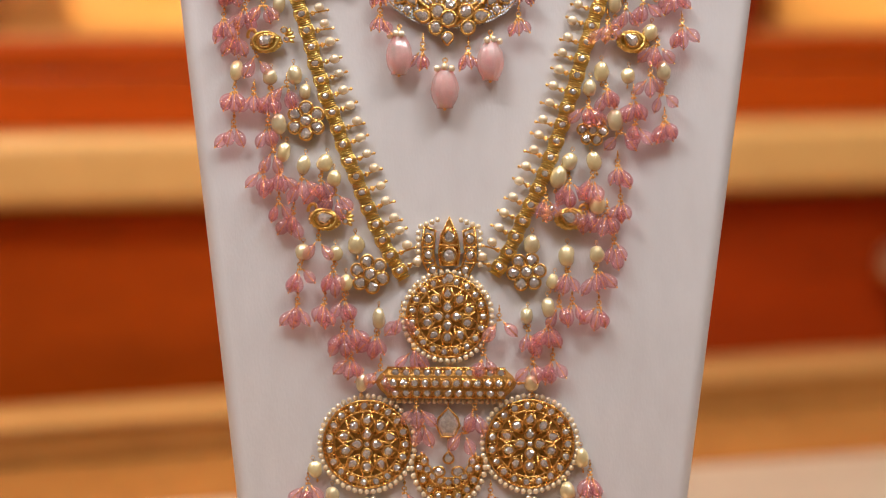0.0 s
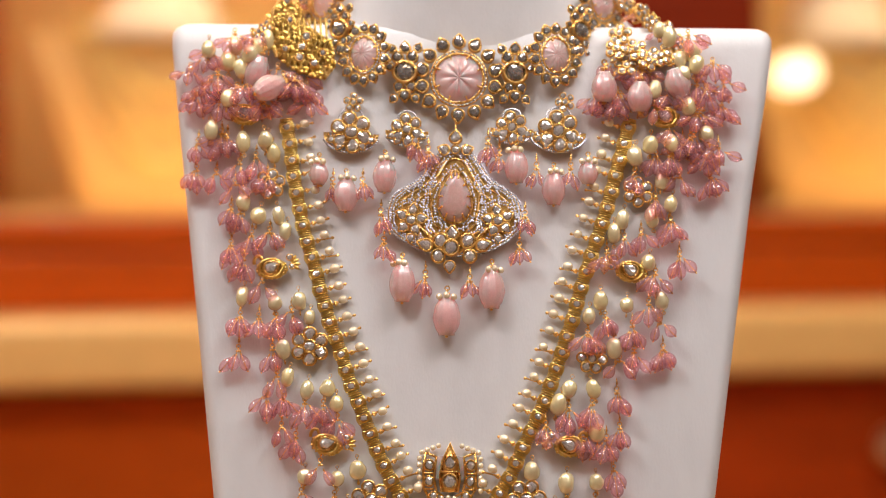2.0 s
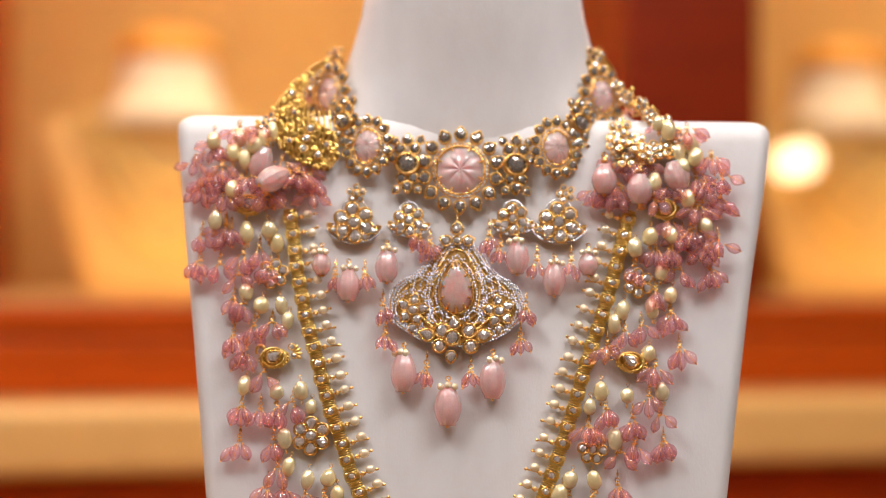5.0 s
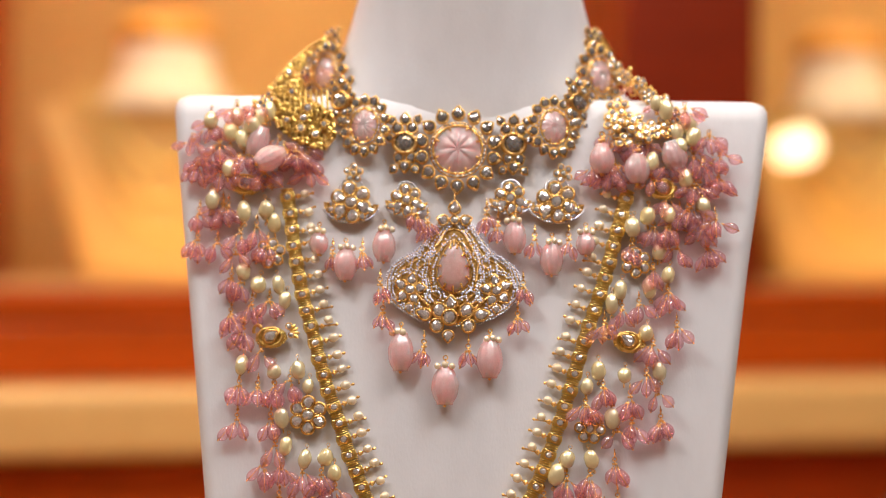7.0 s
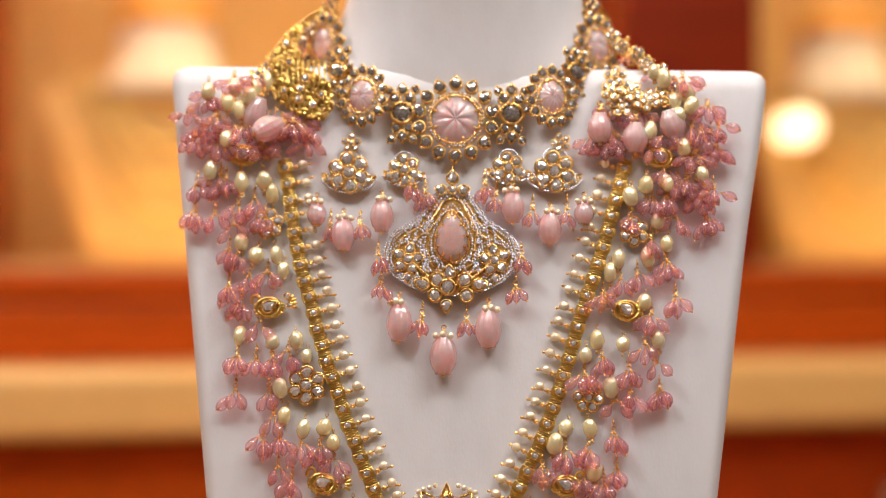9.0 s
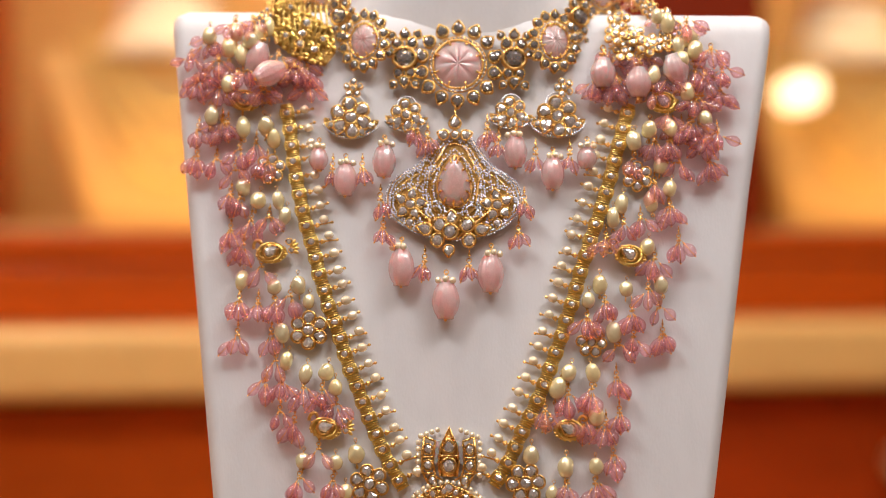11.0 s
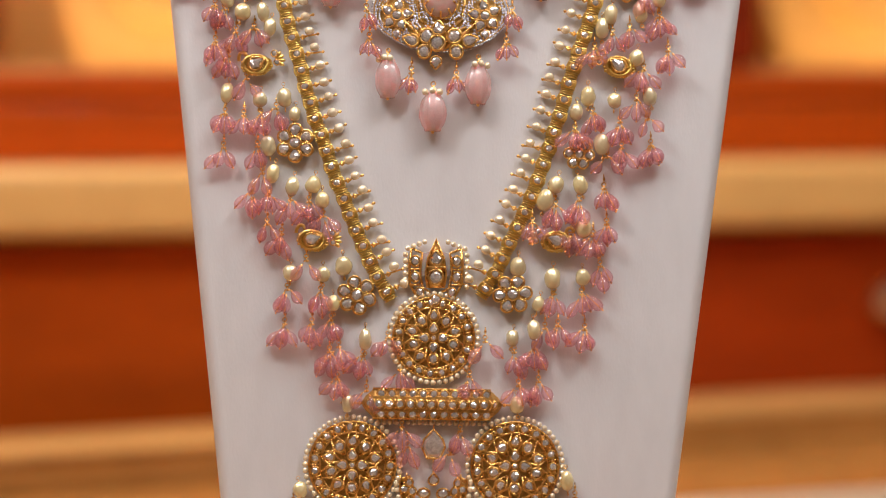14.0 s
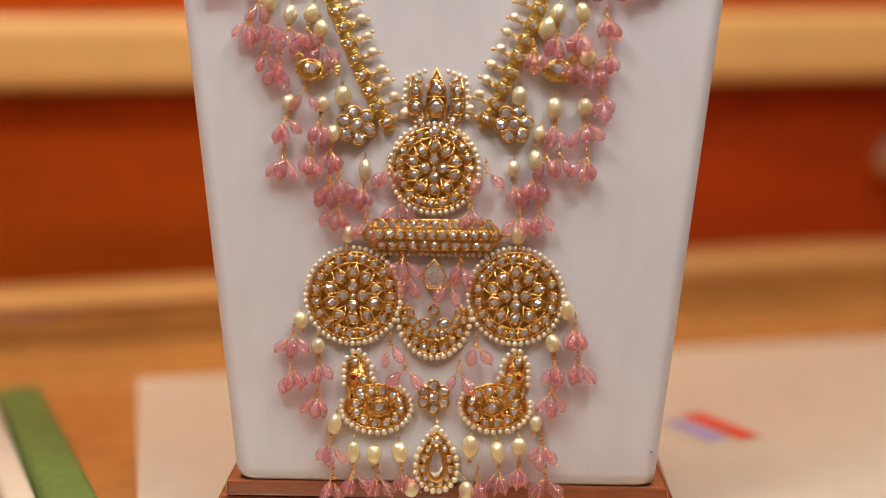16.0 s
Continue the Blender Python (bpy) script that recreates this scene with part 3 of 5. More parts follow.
CHAIN_R = [(81.6, 339.2), (78.3, 324.8), (72.1, 303), (68.2, 287.8), (62.9, 273.2), (62.5, 272.7), (58.6, 257), (53.8, 240.9), (48.2, 224.7), (43.2, 209), (35.9, 194.3), (29.9, 178.7), (32.1, 186.8), (25.2, 172.1), (21.2, 165)]
PEARLS_L_TOP = [(-115.4, 335.3), (-100.3, 330.9), (-88.9, 330.3), (-85.6, 325.3), (-99.2, 301.5), (-91.9, 295.2), (-82.4, 295.4), (-79.1, 287.9)]
PEARLS_L = [(-98.3, 257.2), (-83, 254.3), (-71.6, 255.3), (-66.8, 247.8), (-78.6, 232.7), (-76.3, 219.8), (-67.1, 214), (-57.5, 215.1), (-53.1, 207.9), (-67.3, 174.1), (-52.1, 173.6), (-42.8, 177.6), (-47.1, 160.3), (-32.2, 144), (-39.8, 114.6)]
PEARLS_R_TOP = [(92.1, 331.3), (84.8, 326.1), (101.3, 332.6), (97.6, 314.5), (101.6, 303.1), (92.7, 296.5), (79, 295.5), (75, 289), (118.1, 336.4)]
PEARLS_R = [(91, 275.4), (68.9, 257.4), (63.6, 250), (81, 255.4), (97.1, 257.8), (75.3, 235.2), (54.6, 216.2), (65.7, 216.3), (49.7, 209.1), (37.5, 178.3), (53.4, 173.1), (67.3, 173.8), (47.1, 161.4), (45.2, 149.3), (35.3, 145.5), (37.8, 115), (67.3, 196.3)]
TASSELS_L_TOP = [(-121.6, 329.8, 3), (-110.3, 332.3, 4), (-121.8, 316.8, 4), (-112.6, 315.4, 3), (-101.4, 320.2, 3), (-93.9, 323.3, 3), (-103.3, 310.2, 2), (-88.3, 314.2, 4), (-105.1, 298.8, 4), (-100.5, 296.6, 3), (-104.5, 281.5, 4), (-94.9, 286.1, 3), (-86.6, 287.8, 4), (-98.2, 274.8, 4)]
TASSELS_L = [(-99.2, 248, 4), (-90.6, 247.3, 3), (-99.7, 232.2, 3), (-82.3, 247.4, 3), (-75.5, 250.7, 3), (-83.9, 232.9, 3), (-81.2, 220.4, 2), (-89.4, 264.4, 2), (-85.7, 211.2, 4), (-77.8, 211.3, 4), (-78.6, 196.8, 3), (-71.8, 192.3, 4), (-67.9, 208.1, 3), (-59.4, 207.4, 4), (-52.8, 200.9, 4)]
TASSELS_L_LOW = [(-68.6, 166.7, 4), (-53.2, 165.7, 4), (-69.6, 150.9, 4), (-57, 151, 4), (-48.2, 153, 4), (-48.7, 138.3, 4), (-44.4, 140.8, 3), (-33.3, 136.7, 4), (-44.8, 126.1, 4), (-31.3, 120.8, 2), (-21.8, 145.4, 3), (-16.1, 130.8, 3), (-60.1, 180.2, 2)]
TASSELS_R_TOP = [(94.5, 325.9, 5), (101, 326, 4), (110.8, 334.3, 4), (117.9, 326.2, 3), (120.2, 316.4, 5), (105.7, 316.2, 3), (84.7, 317.6, 3), (94.4, 306.3, 3), (101.5, 295, 5), (105.4, 279, 4), (79.8, 286.6, 3), (71.7, 280.1, 3), (87.8, 289.2, 3)]
TASSELS_R = [(94.4, 270.3, 4), (91.1, 256.2, 3), (96.2, 247.4, 2), (97.9, 235.3, 5), (71, 250, 4), (62.9, 241.9, 5), (83.7, 246, 4), (84.5, 233.9, 4), (77.8, 229.8, 2), (76.5, 215, 4), (65.1, 209.5, 4), (54.4, 206.8, 5), (77.9, 198.8, 4)]
TASSELS_R_LOW = [(43.8, 199, 3), (62.1, 195, 4), (71.8, 193.3, 4), (75.1, 179.4, 3), (54.1, 166.4, 3), (66.8, 166.5, 4), (56.1, 151.8, 3), (68.3, 150.2, 4), (36.2, 139.4, 3), (45.3, 141.4, 5), (38.3, 124.2, 3), (47.4, 126.1, 4), (50.1, 150.5, 2), (22.8, 144.1, 2), (15.7, 128.2, 3)]
PEARLS_FRINGE = [(-60.8, 74.8), (-52.9, 63.3), (-44.7, 27.5), (-36.2, 14.6), (-26.6, 13.5), (-14.7, 15), (-9.3, -1.9), (15.9, -2.2), (17.4, 18.2), (29.9, 15.8), (39.7, 18.5), (47.3, 29.1), (60.9, 81.1), (54.4, 66)]
TASSELS_FRINGE = [(-64.1, 68.8, 4), (-65.2, 53.2, 4), (-52.3, 56, 4), (-52.6, 41.7, 4), (-46.7, 18.3, 4), (-45.7, 2.7, 3), (-36.1, 5.5, 4), (-24.9, 4.4, 4), (-14, 6.7, 3), (21, 3.9, 4), (30.5, 6.7, 4), (39.8, 10.2, 4), (50, 20, 4), (52, 5.2, 4), (64.6, 73.9, 4), (65.9, 57.9, 4), (55.1, 57.7, 4), (54, 43.4, 4), (-14.8, 104.5, 3), (-12.1, 95.5, 2), (11.9, 103.1, 3), (7.4, 92.4, 2), (-20, 64.8, 2), (-12.6, 53.5, 2), (19.4, 64.4, 2), (11.8, 53.1, 2)]
FLOWERS = [(-66.2, 234.3), (-36.5, 164.1), (65, 230.4), (35.2, 165.6), (-86.7, 310.5), (86.3, 308.6)]
BIRDS_SIDE = [(-84.9, 270.4), (-57.3, 189.1), (83, 271), (55.1, 190), (-99.6, 343.4), (98.8, 344.1)]
HEAP_PEARLS_L = [(-117.4, 374), (-104.8, 375.9), (-107.7, 368.9), (-101.7, 365.3), (-89.5, 379.3), (-107.2, 350.4), (-115.1, 335.6), (-100, 330.3), (-89.3, 331.3), (-93.9, 375.6), (-97.4, 371.8)]
HEAP_TASSELS_L = [(-126.2, 366, 3), (-116, 359.6, 4), (-123, 353.1, 4), (-111.1, 349.5, 4), (-105, 382, 4), (-98.7, 357.9, 4), (-90.3, 348.7, 4), (-107.8, 332.9, 3), (-116.5, 374.4, 4), (-112.5, 362.4, 3), (-96.8, 382.1, 3), (-119.5, 355.9, 3), (-103.2, 356, 3), (-70.7, 358.1, 4), (-76.2, 359.9, 4)]
HEAP_PEARLS_R = [(95.7, 385.3), (100.3, 382), (111.1, 375.1), (113.3, 369), (107.4, 364.3), (109.5, 349), (93.8, 356.8), (118, 335.7), (91.5, 330.4), (101.8, 331.4), (84.3, 324.8), (105.6, 371.3)]
HEAP_TASSELS_R = [(109.3, 383.5, 4), (121, 370.5, 4), (126.3, 361.2, 4), (125.3, 351, 4), (113.7, 360.2, 4), (101, 356.4, 4), (118.1, 357.5, 4), (93.8, 349.8, 3), (114.5, 346.3, 4), (112.1, 335.2, 4), (107.2, 333.3, 4), (65.8, 354.2, 4), (73.9, 351.5, 3), (77.6, 354.3, 3), (118.8, 328.8, 4), (123.3, 329.8, 3)]
HEAP_CARVED = [(-91.5, 370.9), (-81.6, 359), (69.9, 364.5), (86.6, 360), (102, 366.6)]
HEAP_FLOWERS_R = [(77.6, 383.3), (84.8, 375.8), (90.2, 370.3), (80.3, 368.3), (100.2, 374.1), (75.8, 375.8), (93.9, 372.2)]
CH_DROPS = [(-50.8, 313.2), (-63.7, 320.7), (-32.7, 322.4), (29.1, 327.4), (46.6, 317.3), (62.6, 322.4), (-23.6, 273.4), (18.1, 270.9), (-2.6, 258.1)]
CH_TASS = [(-57.2, 311.3, 2), (-43.2, 311.5, 2), (-18, 330.8, 3), (-12.6, 326.8, 3), (15.6, 331.3, 3), (21, 325.9, 2), (38.5, 319.4, 2), (54.6, 319.6, 2), (-12.9, 267.8, 3), (7.9, 266, 3), (-34.3, 296.8, 3), (-32.6, 283.4, 3), (33.3, 296.4, 3), (30.8, 281.7, 3)]



def along(points, step):
    """Even steps along a polyline: place and slope."""
    pts = sorted(points, key=lambda p: -p[1])
    sm = [pts[0]] + [((a[0] + 2 * b[0] + c[0]) / 4, (a[1] + 2 * b[1] + c[1]) / 4) for a, b, c in zip(pts, pts[1:], pts[2:])] + [pts[-1]]
    out, left = [], 0.0
    for a, b in zip(sm, sm[1:]):
        d = math.hypot(b[0] - a[0], b[1] - a[1])
        while left <= d and d > 0:
            f = left / d
            out.append((a[0] + f * (b[0] - a[0]), a[1] + f * (b[1] - a[1]), math.degrees(math.atan2(b[0] - a[0], a[1] - b[1]))))
            left += step
        left -= d
    return out


def link_mesh():
    """A square gold link with a hollow face and a double collar at each end; along z."""
    s = Soup()
    s.add(template(box(-2.95, 2.95, -3.6, 0.0, -2.35, 2.35, 0.45)), Matrix.Identity(4))
    s.add(RING, turn(0, 0, -3.65, 1.75))
    for z in (-3.1, 3.1):
        s.add(template(lathe([(1.7, -0.95), (2.75, -0.8), (2.75, -0.3), (1.95, -0.1), (1.95, 0.1), (2.75, 0.3), (2.75, 0.8), (1.7, 0.95)], 14, 0.85)), Matrix.Translation((0, -1.9, z * 1.12)))
    for sx in (-1, 1):
        s.wire([(sx * 2.5, -3.3, -2.2), (sx * 2.9, -3.4, 0), (sx * 2.5, -3.3, 2.2)], 0.4, k=5)
    me = s.mesh("chain_link", M_GOLD_BRIGHT)
    return me


def pin_mesh():
    """A gold pin that carries a pearl sideways; along x."""
    s = Soup()
    s.wire([(2.2, -1.6, 0), (10.6, -2.4, 0.5)], 0.42, k=6)
    s.add(template(lathe([(0.4, 0), (1.35, 0.5), (1.1, 1.1), (0.5, 2.0)], 10)), Matrix.Translation((3.6, -1.8, 0)) @ Matrix.Rotation(radians(90), 4, "Y"))
    s.add(BALL_LOW, Matrix.Translation((10.7, -2.4, 0.5)) @ Matrix.Scale(0.75, 4))
    return s.mesh("pin", M_GOLD)


ME_LINK, ME_PIN = link_mesh(), pin_mesh()
for side, chain in ((1, CHAIN_L), (-1, CHAIN_R)):
    for i, (x, z, a) in enumerate(along(chain, 7.9)):
        lk = put("chain_link", ME_LINK, long_necklace, turn(x, z, -0.3, 1.0, -a, 1.14, swing=rng.uniform(-5, 5)), "square gold link set with an uncut diamond")
        stone_at(lk, 0, 0, 1.55, -3.75)
        p = put("pin", ME_PIN, lk, Matrix.Rotation(radians(rng.uniform(-12, 10) + a * 0.4), 4, "Y") @ Matrix.Diagonal((side, 1, 1, 1)))
        q = put("pearl", ME_ROUND, lk, turn(side * (7.9 + rng.uniform(-0.5, 0.4)), rng.uniform(-0.4, 0.9), -2.6, rng.uniform(0.74, 0.86), swing=rng.uniform(0, 90)))

for zone in (PEARLS_L_TOP, PEARLS_L, PEARLS_R_TOP, PEARLS_R, PEARLS_FRINGE):
    for x, z in zone:
        pearl_drop(long_necklace, x, z, -3.6 + rng.uniform(-0.8, 0.4), rng.uniform(0.90, 1.06))
for zone in (TASSELS_L_TOP, TASSELS_L, TASSELS_L_LOW, TASSELS_R_TOP, TASSELS_R, TASSELS_R_LOW):
    for x, z, n in zone:
        tassel(long_necklace, x, z, n, -3.4 + rng.uniform(-1.2, 0.6))
for x, z, n in TASSELS_FRINGE:
    tassel(long_necklace, x, z, n, -3.4, 0.98)
for zone in (HEAP_PEARLS_L, HEAP_PEARLS_R):
    for x, z in zone:
        pearl_drop(long_necklace, x, z, -5.5 + rng.uniform(-3, 1), rng.uniform(0.95, 1.1))
for zone in (HEAP_TASSELS_L, HEAP_TASSELS_R):
    for x, z, n in zone:
        tassel(long_necklace, x, z, n, -4.5 + rng.uniform(-3, 1), 0.95, spread=55)
        if rng.random() < 0.4:
            tassel(long_necklace, x + rng.uniform(-5, 5), z + rng.uniform(-4, 4), 2, -3.0 + rng.uniform(-1, 1), 0.95, spread=50)


# bead clusters piled on both shoulders
for x0, x1, z0, z1 in ((-120, -60, 334, 374), (66, 122, 336, 380)):
    for i in range(10):
        x, z = rng.uniform(x0, x1), rng.uniform(z0, z1)
        if z < 352 and 58 < abs(x) < 86:
            z += 16
        tassel(long_necklace, x, z, 3, -2.6 + rng.uniform(-2.5, 0.5), 0.95, spread=50)


def flower(parent, x, z, r=8.0, petals=6, y=-2.6, tilt=0.0, name="flower", swing=0.0, nod=0.0):
    s, st = Soup(), []
    for i in range(petals):
        a = 90 + tilt + 360 * i / petals
        px, pz = r * 0.64 * math.cos(radians(a)), r * 0.64 * math.sin(radians(a))
        set_stone(s, st, px, pz, r * 0.28, -0.9, 270 - a, 0.98, True)
    set_stone(s, st, 0, 0, r * 0.27, -1.7)
    s.add(BALL_LOW, turn(0, 0, 0.5, r * 0.55, sy=0.8))
    return finish(name, s, st, parent, turn(x, z, y, 1, swing=swing, nod=nod), "gold flower set with uncut diamonds")


for i, (x, z) in enumerate(FLOWERS):
    flower(long_necklace, x, z, 9.6 if i < 2 or i == 3 else 7.6, 6, -3.2, 12 * i, swing=rng.uniform(-10, 10))


def side_bird(parent, x, z, flip=1, y=-4.2):
    """A small gold bird in side view: round body edged with beads, tail of leaves, one large drop-shaped stone."""
    s, st = Soup(), []
    s.add(BALL, turn(0, 0, 0.8, 1, sx=7.6, sz=5.0, sy=1.3))
    for i in range(70):
        a, k = 2.4 * i, math.sqrt((i + 0.5) / 70)
        s.add(BALL_LOW, turn(7.4 * k * math.cos(a), 4.9 * k * math.sin(a), -0.5 + 0.9 * k * k, 0.62))
    set_stone(s, st, -0.3, 0.4, 3.2, -1.8, 65 * flip, 0.85, True)
    s.add(RING, turn(-0.3, 0.2, -0.9, 4.3, 0, 1.3))
    for i in range(9):
        a = radians(195 + 150 * i / 8)
        s.add(BALL_LOW, turn(6.9 * math.cos(a), 4.7 * math.sin(a), -0.6, 0.7))
    for i in range(5):
        a = radians(-30 + 30 * i)
        s.add(BALL, turn(flip * (9.4 + 2.0 * math.cos(a)), 1.6 + 2.8 * math.sin(a), 0.2, 1, -math.degrees(a) * flip, 2.2, 0.9, 0.8))
    s.wire(arc(-flip * 6.2, 3.2, 2.0, 3.0, 200, 20, 8), 0.8)
    set_stone(s, st, flip * 8.6, 4.8, 1.35, -1.0)
    set_stone(s, st, flip * 9.6, 0.6, 1.2, -1.0)
    return finish("bird_motif", s, st, parent, turn(x, z, y, 1, rng.uniform(-10, 10)), "small gold bird set with uncut diamonds", M_GOLD_BRIGHT)


for i, (x, z) in enumerate(BIRDS_SIDE):
    side_bird(long_necklace, x, z, 1 if x < 0 else -1)


def pearl_outline(ob, pts, d, y=-1.0):
    for x, z in pts:
        seed_at(ob, x, z, d * rng.uniform(0.93, 1.07), y)


def ring_pts(cx, cz, rx, rz, n, a0=0.0, a1=360.0):
    return [(cx + rx * math.cos(radians(a0 + (a1 - a0) * i / n)), cz + rz * math.sin(radians(a0 + (a1 - a0) * i / n))) for i in range(n)]


def medallion(x, z, r, name="medallion"):
    """An openwork gold disc: pearl rim, ring of stones, lattice of stones on wire scrolls."""
    s, st = Soup(), []
    for k, w in ((0.915, 0.5), (0.69, 0.5)):
        s.wire([(p[0], -1.4, p[1]) for p in ring_pts(0, 0, r * k, r * k, 48)], w, True)
    disc = Soup()
    disc.plate(ring_pts(0, 0, r * 0.93, r * 0.93, 40), -0.2, 0.6)
    s.wire([(p[0], 0.0, p[1]) for p in ring_pts(0, 0, r * 0.8, r * 0.8, 40)], 1.5, True)
    n = 19
    for i in range(n):
        a = 360 * i / n
        px, pz = r * 0.80 * math.cos(radians(a)), r * 0.80 * math.sin(radians(a))
        set_stone(s, st, px, pz, r * 0.080, -1.6, 90 - a + rng.uniform(-20, 20), 0.9)
        b = radians(a + 180 / n)
        s.wire([(r * 0.70 * math.cos(b), -1.3, r * 0.70 * math.sin(b)), (r * 0.91 * math.cos(b), -1.3, r * 0.91 * math.sin(b))], 0.42, k=5)
    set_stone(s, st, 0, 0, r * 0.055, -2.6)
    for i in range(4):
        a = 90 * i + 90
        set_stone(s, st, r * 0.20 * math.cos(radians(a)), r * 0.20 * math.sin(radians(a)), r * 0.10, -2.5, 90 - a, 0.95, True)
    for i in range(10):
        a = 36 * i + 18
        k = 0.47 if i % 2 else 0.50
        px, pz = r * k * math.cos(radians(a)), r * k * math.sin(radians(a))
        set_stone(s, st, px, pz, r * (0.104 if i % 2 else 0.094), -2.1, 90 - a + rng.uniform(-25, 25), 0.9, i % 2 == 0)
        b = radians(a)
        for w in (-0.28, 0.28):
            s.wire([(r * 0.26 * math.cos(b), -1.6, r * 0.26 * math.sin(b)), (r * 0.5 * math.cos(b + w), -2.3, r * 0.5 * math.sin(b + w)), (r * 0.70 * math.cos(b + 0.3 * w), -1.2, r * 0.70 * math.sin(b + 0.3 * w))], 0.55, k=5)
    for i in range(24):
        a = math.tau * i / 24
        s.wire([(r * 0.91 * math.cos(a), -1.0, r * 0.91 * math.sin(a)), (r * 1.06 * math.cos(a), -1.0, r * 1.06 * math.sin(a))], 0.3, k=5)
    ob = finish(name, s, st, long_necklace, turn(x, z, -1.6), "round openwork gold medallion set with uncut diamonds")
    put('backplate', disc.mesh('backplate', M_DARKGOLD), ob, Matrix.Identity(4), 'matt gold backing')
    pearl_outline(ob, ring_pts(0, 0, r * 1.0, r * 1.0, int(math.tau * r / 2.85)), 2.5)
    return ob


medallion(-0.8, 145.0, 20.4)
medallion(-37.2, 86.4, 21.8)
medallion(37.2, 87.2, 21.8)

# crown above the upper medallion
s, st = Soup(), []
s.plate([(-3.8, -3), (-4.6, 2), (-4.2, 9), (0, 19.6), (4.2, 9), (4.6, 2), (3.8, -3)], -1.6, -0.2)
s.wire([(-3.8, -1.8, -3), (-4.7, -1.8, 3), (-3.6, -1.8, 11), (0, -1.8, 19.6), (3.6, -1.8, 11), (4.7, -1.8, 3), (3.8, -1.8, -3)], 0.55)
set_stone(s, st, 0, 2.0, 3.1, -2.2)
set_stone(s, st, 0, 10.2, 2.7, -2.2, 0, 1.0, True)
set_stone(s, st, 0, -8.5, 2.3, -1.8)
s.wire([(-4.5, -2.2, 6.4), (4.5, -2.2, 6.4)], 0.6)
for sx in (-1, 1):
    s.wire([(sx * 2, -1.2, -12), (sx * 8.0, -1.2, -8.5), (sx * 12.0, -1.2, -1), (sx * 12.2, -1.2, 8), (sx * 11.4, -1.2, 15.2)], 0.65)
    s.wire([(sx * 2.5, -1.2, -5), (sx * 6.0, -1.2, -3), (sx * 7.4, -1.2, 3), (sx * 7.0, -1.2, 9), (sx * 6.4, -1.2, 13.0), (sx * 11.4, -1.2, 15.2)], 0.65)
    for px, pz, pr in ((9.6, 9.3, 2.3), (9.6, 2.0, 2.2), (7.4, -5.0, 2.0)):
        set_stone(s, st, sx * px, pz, pr, -1.6, 0, 0.85)
    s.wire([(sx * 7.2, -1.6, 5.6), (sx * 12.2, -1.6, 5.6)], 0.55)
    s.wire([(sx * 7.2, -1.6, -1.6), (sx * 11.8, -1.6, -1.6)], 0.55)
crown = finish("crown", s, st, long_necklace, turn(-0.2, 171.0, -1.4), "gold crown motif set with uncut diamonds")
for sx in (-1, 1):
    pearl_outline(crown, [(sx * 14.2, -2.2 + 2.9 * i) for i in range(6)] + [(sx * (13.2 - 2.6 * i), 15.2 + 1.0 * i) for i in range(4)] + [(sx * (10.4 + 2.5 * i), -10.0 - 2.4 * i) for i in range(4)], 2.5)
enamel = Soup()
for sx in (-1, 1):
    enamel.plate([(sx * 4.9, 2), (sx * 6.7, 3), (sx * 6.2, 13), (sx * 3.0, 13.6)][::sx], -0.9, -0.3)
put("enamel", enamel.mesh("enamel", M_ROSE), crown, Matrix.Identity(4), "pink enamel panels")

# six-sided bar between the medallions
s, st = Soup(), []
bar = lathe([(1.0, -32), (3.2, -30.5), (6.9, -26.5), (6.9, 26.5), (3.2, 30.5), (1.0, 32)], 6, 0.6)
bmesh.ops.rotate(bar, verts=bar.verts, cent=(0, 0, 0), matrix=Matrix.Rotation(radians(90), 3, "Y"))
core = Soup()
core.add(template(bar), turn(0, 0, -2.6))
for zz in (-6.8, -2.5, 2.5, 6.8):
    s.wire([(-27, -6.7 + 0.42 * abs(zz), zz), (27, -6.7 + 0.42 * abs(zz), zz)], 0.45)
for i in range(12):
    x0 = -26.4 + 4.8 * i
    for zz in (-4.6, 0.0, 4.6):
        if i < 11:
            set_stone(s, st, x0 + 2.4 + (1.0 if zz else 0), zz, 1.75, -6.9 + 0.30 * abs(zz), rng.uniform(0, 90))
    s.wire([(x0, -6.7, -2.3), (x0 + 2.4, -6.9, 2.3)], 0.4, k=5)
    s.wire([(x0 + 2.4, -6.7, -2.3), (x0, -6.9, 2.3)], 0.4, k=5)
for sx in (-1, 1):
    set_stone(s, st, sx * 28.2, 0, 1.7, -5.0)
    s.add(BALL_LOW, turn(sx * 33.2, 0, -2.6, 1.0))
    s.wire([(sx * 32, -2.6, 0), (sx * 42, -2.6, 0)], 0.45)
bar_ob = finish("bar_motif", s, st, long_necklace, turn(-1.2, 114.8, -0.6), "six-sided gold bar set with rows of uncut diamonds")
put("core", core.mesh("core", M_DARKGOLD), bar_ob, Matrix.Identity(4), "matt gold core")
pearl_outline(bar_ob, [(-24.5 + 2.72 * i, -8.6) for i in range(19)], 2.4, -2.0)
for sx in (-1, 1):
    put("pearl", ME_ROUND, bar_ob, turn(sx * 38.6, -0.2, -2.6, 1.1))

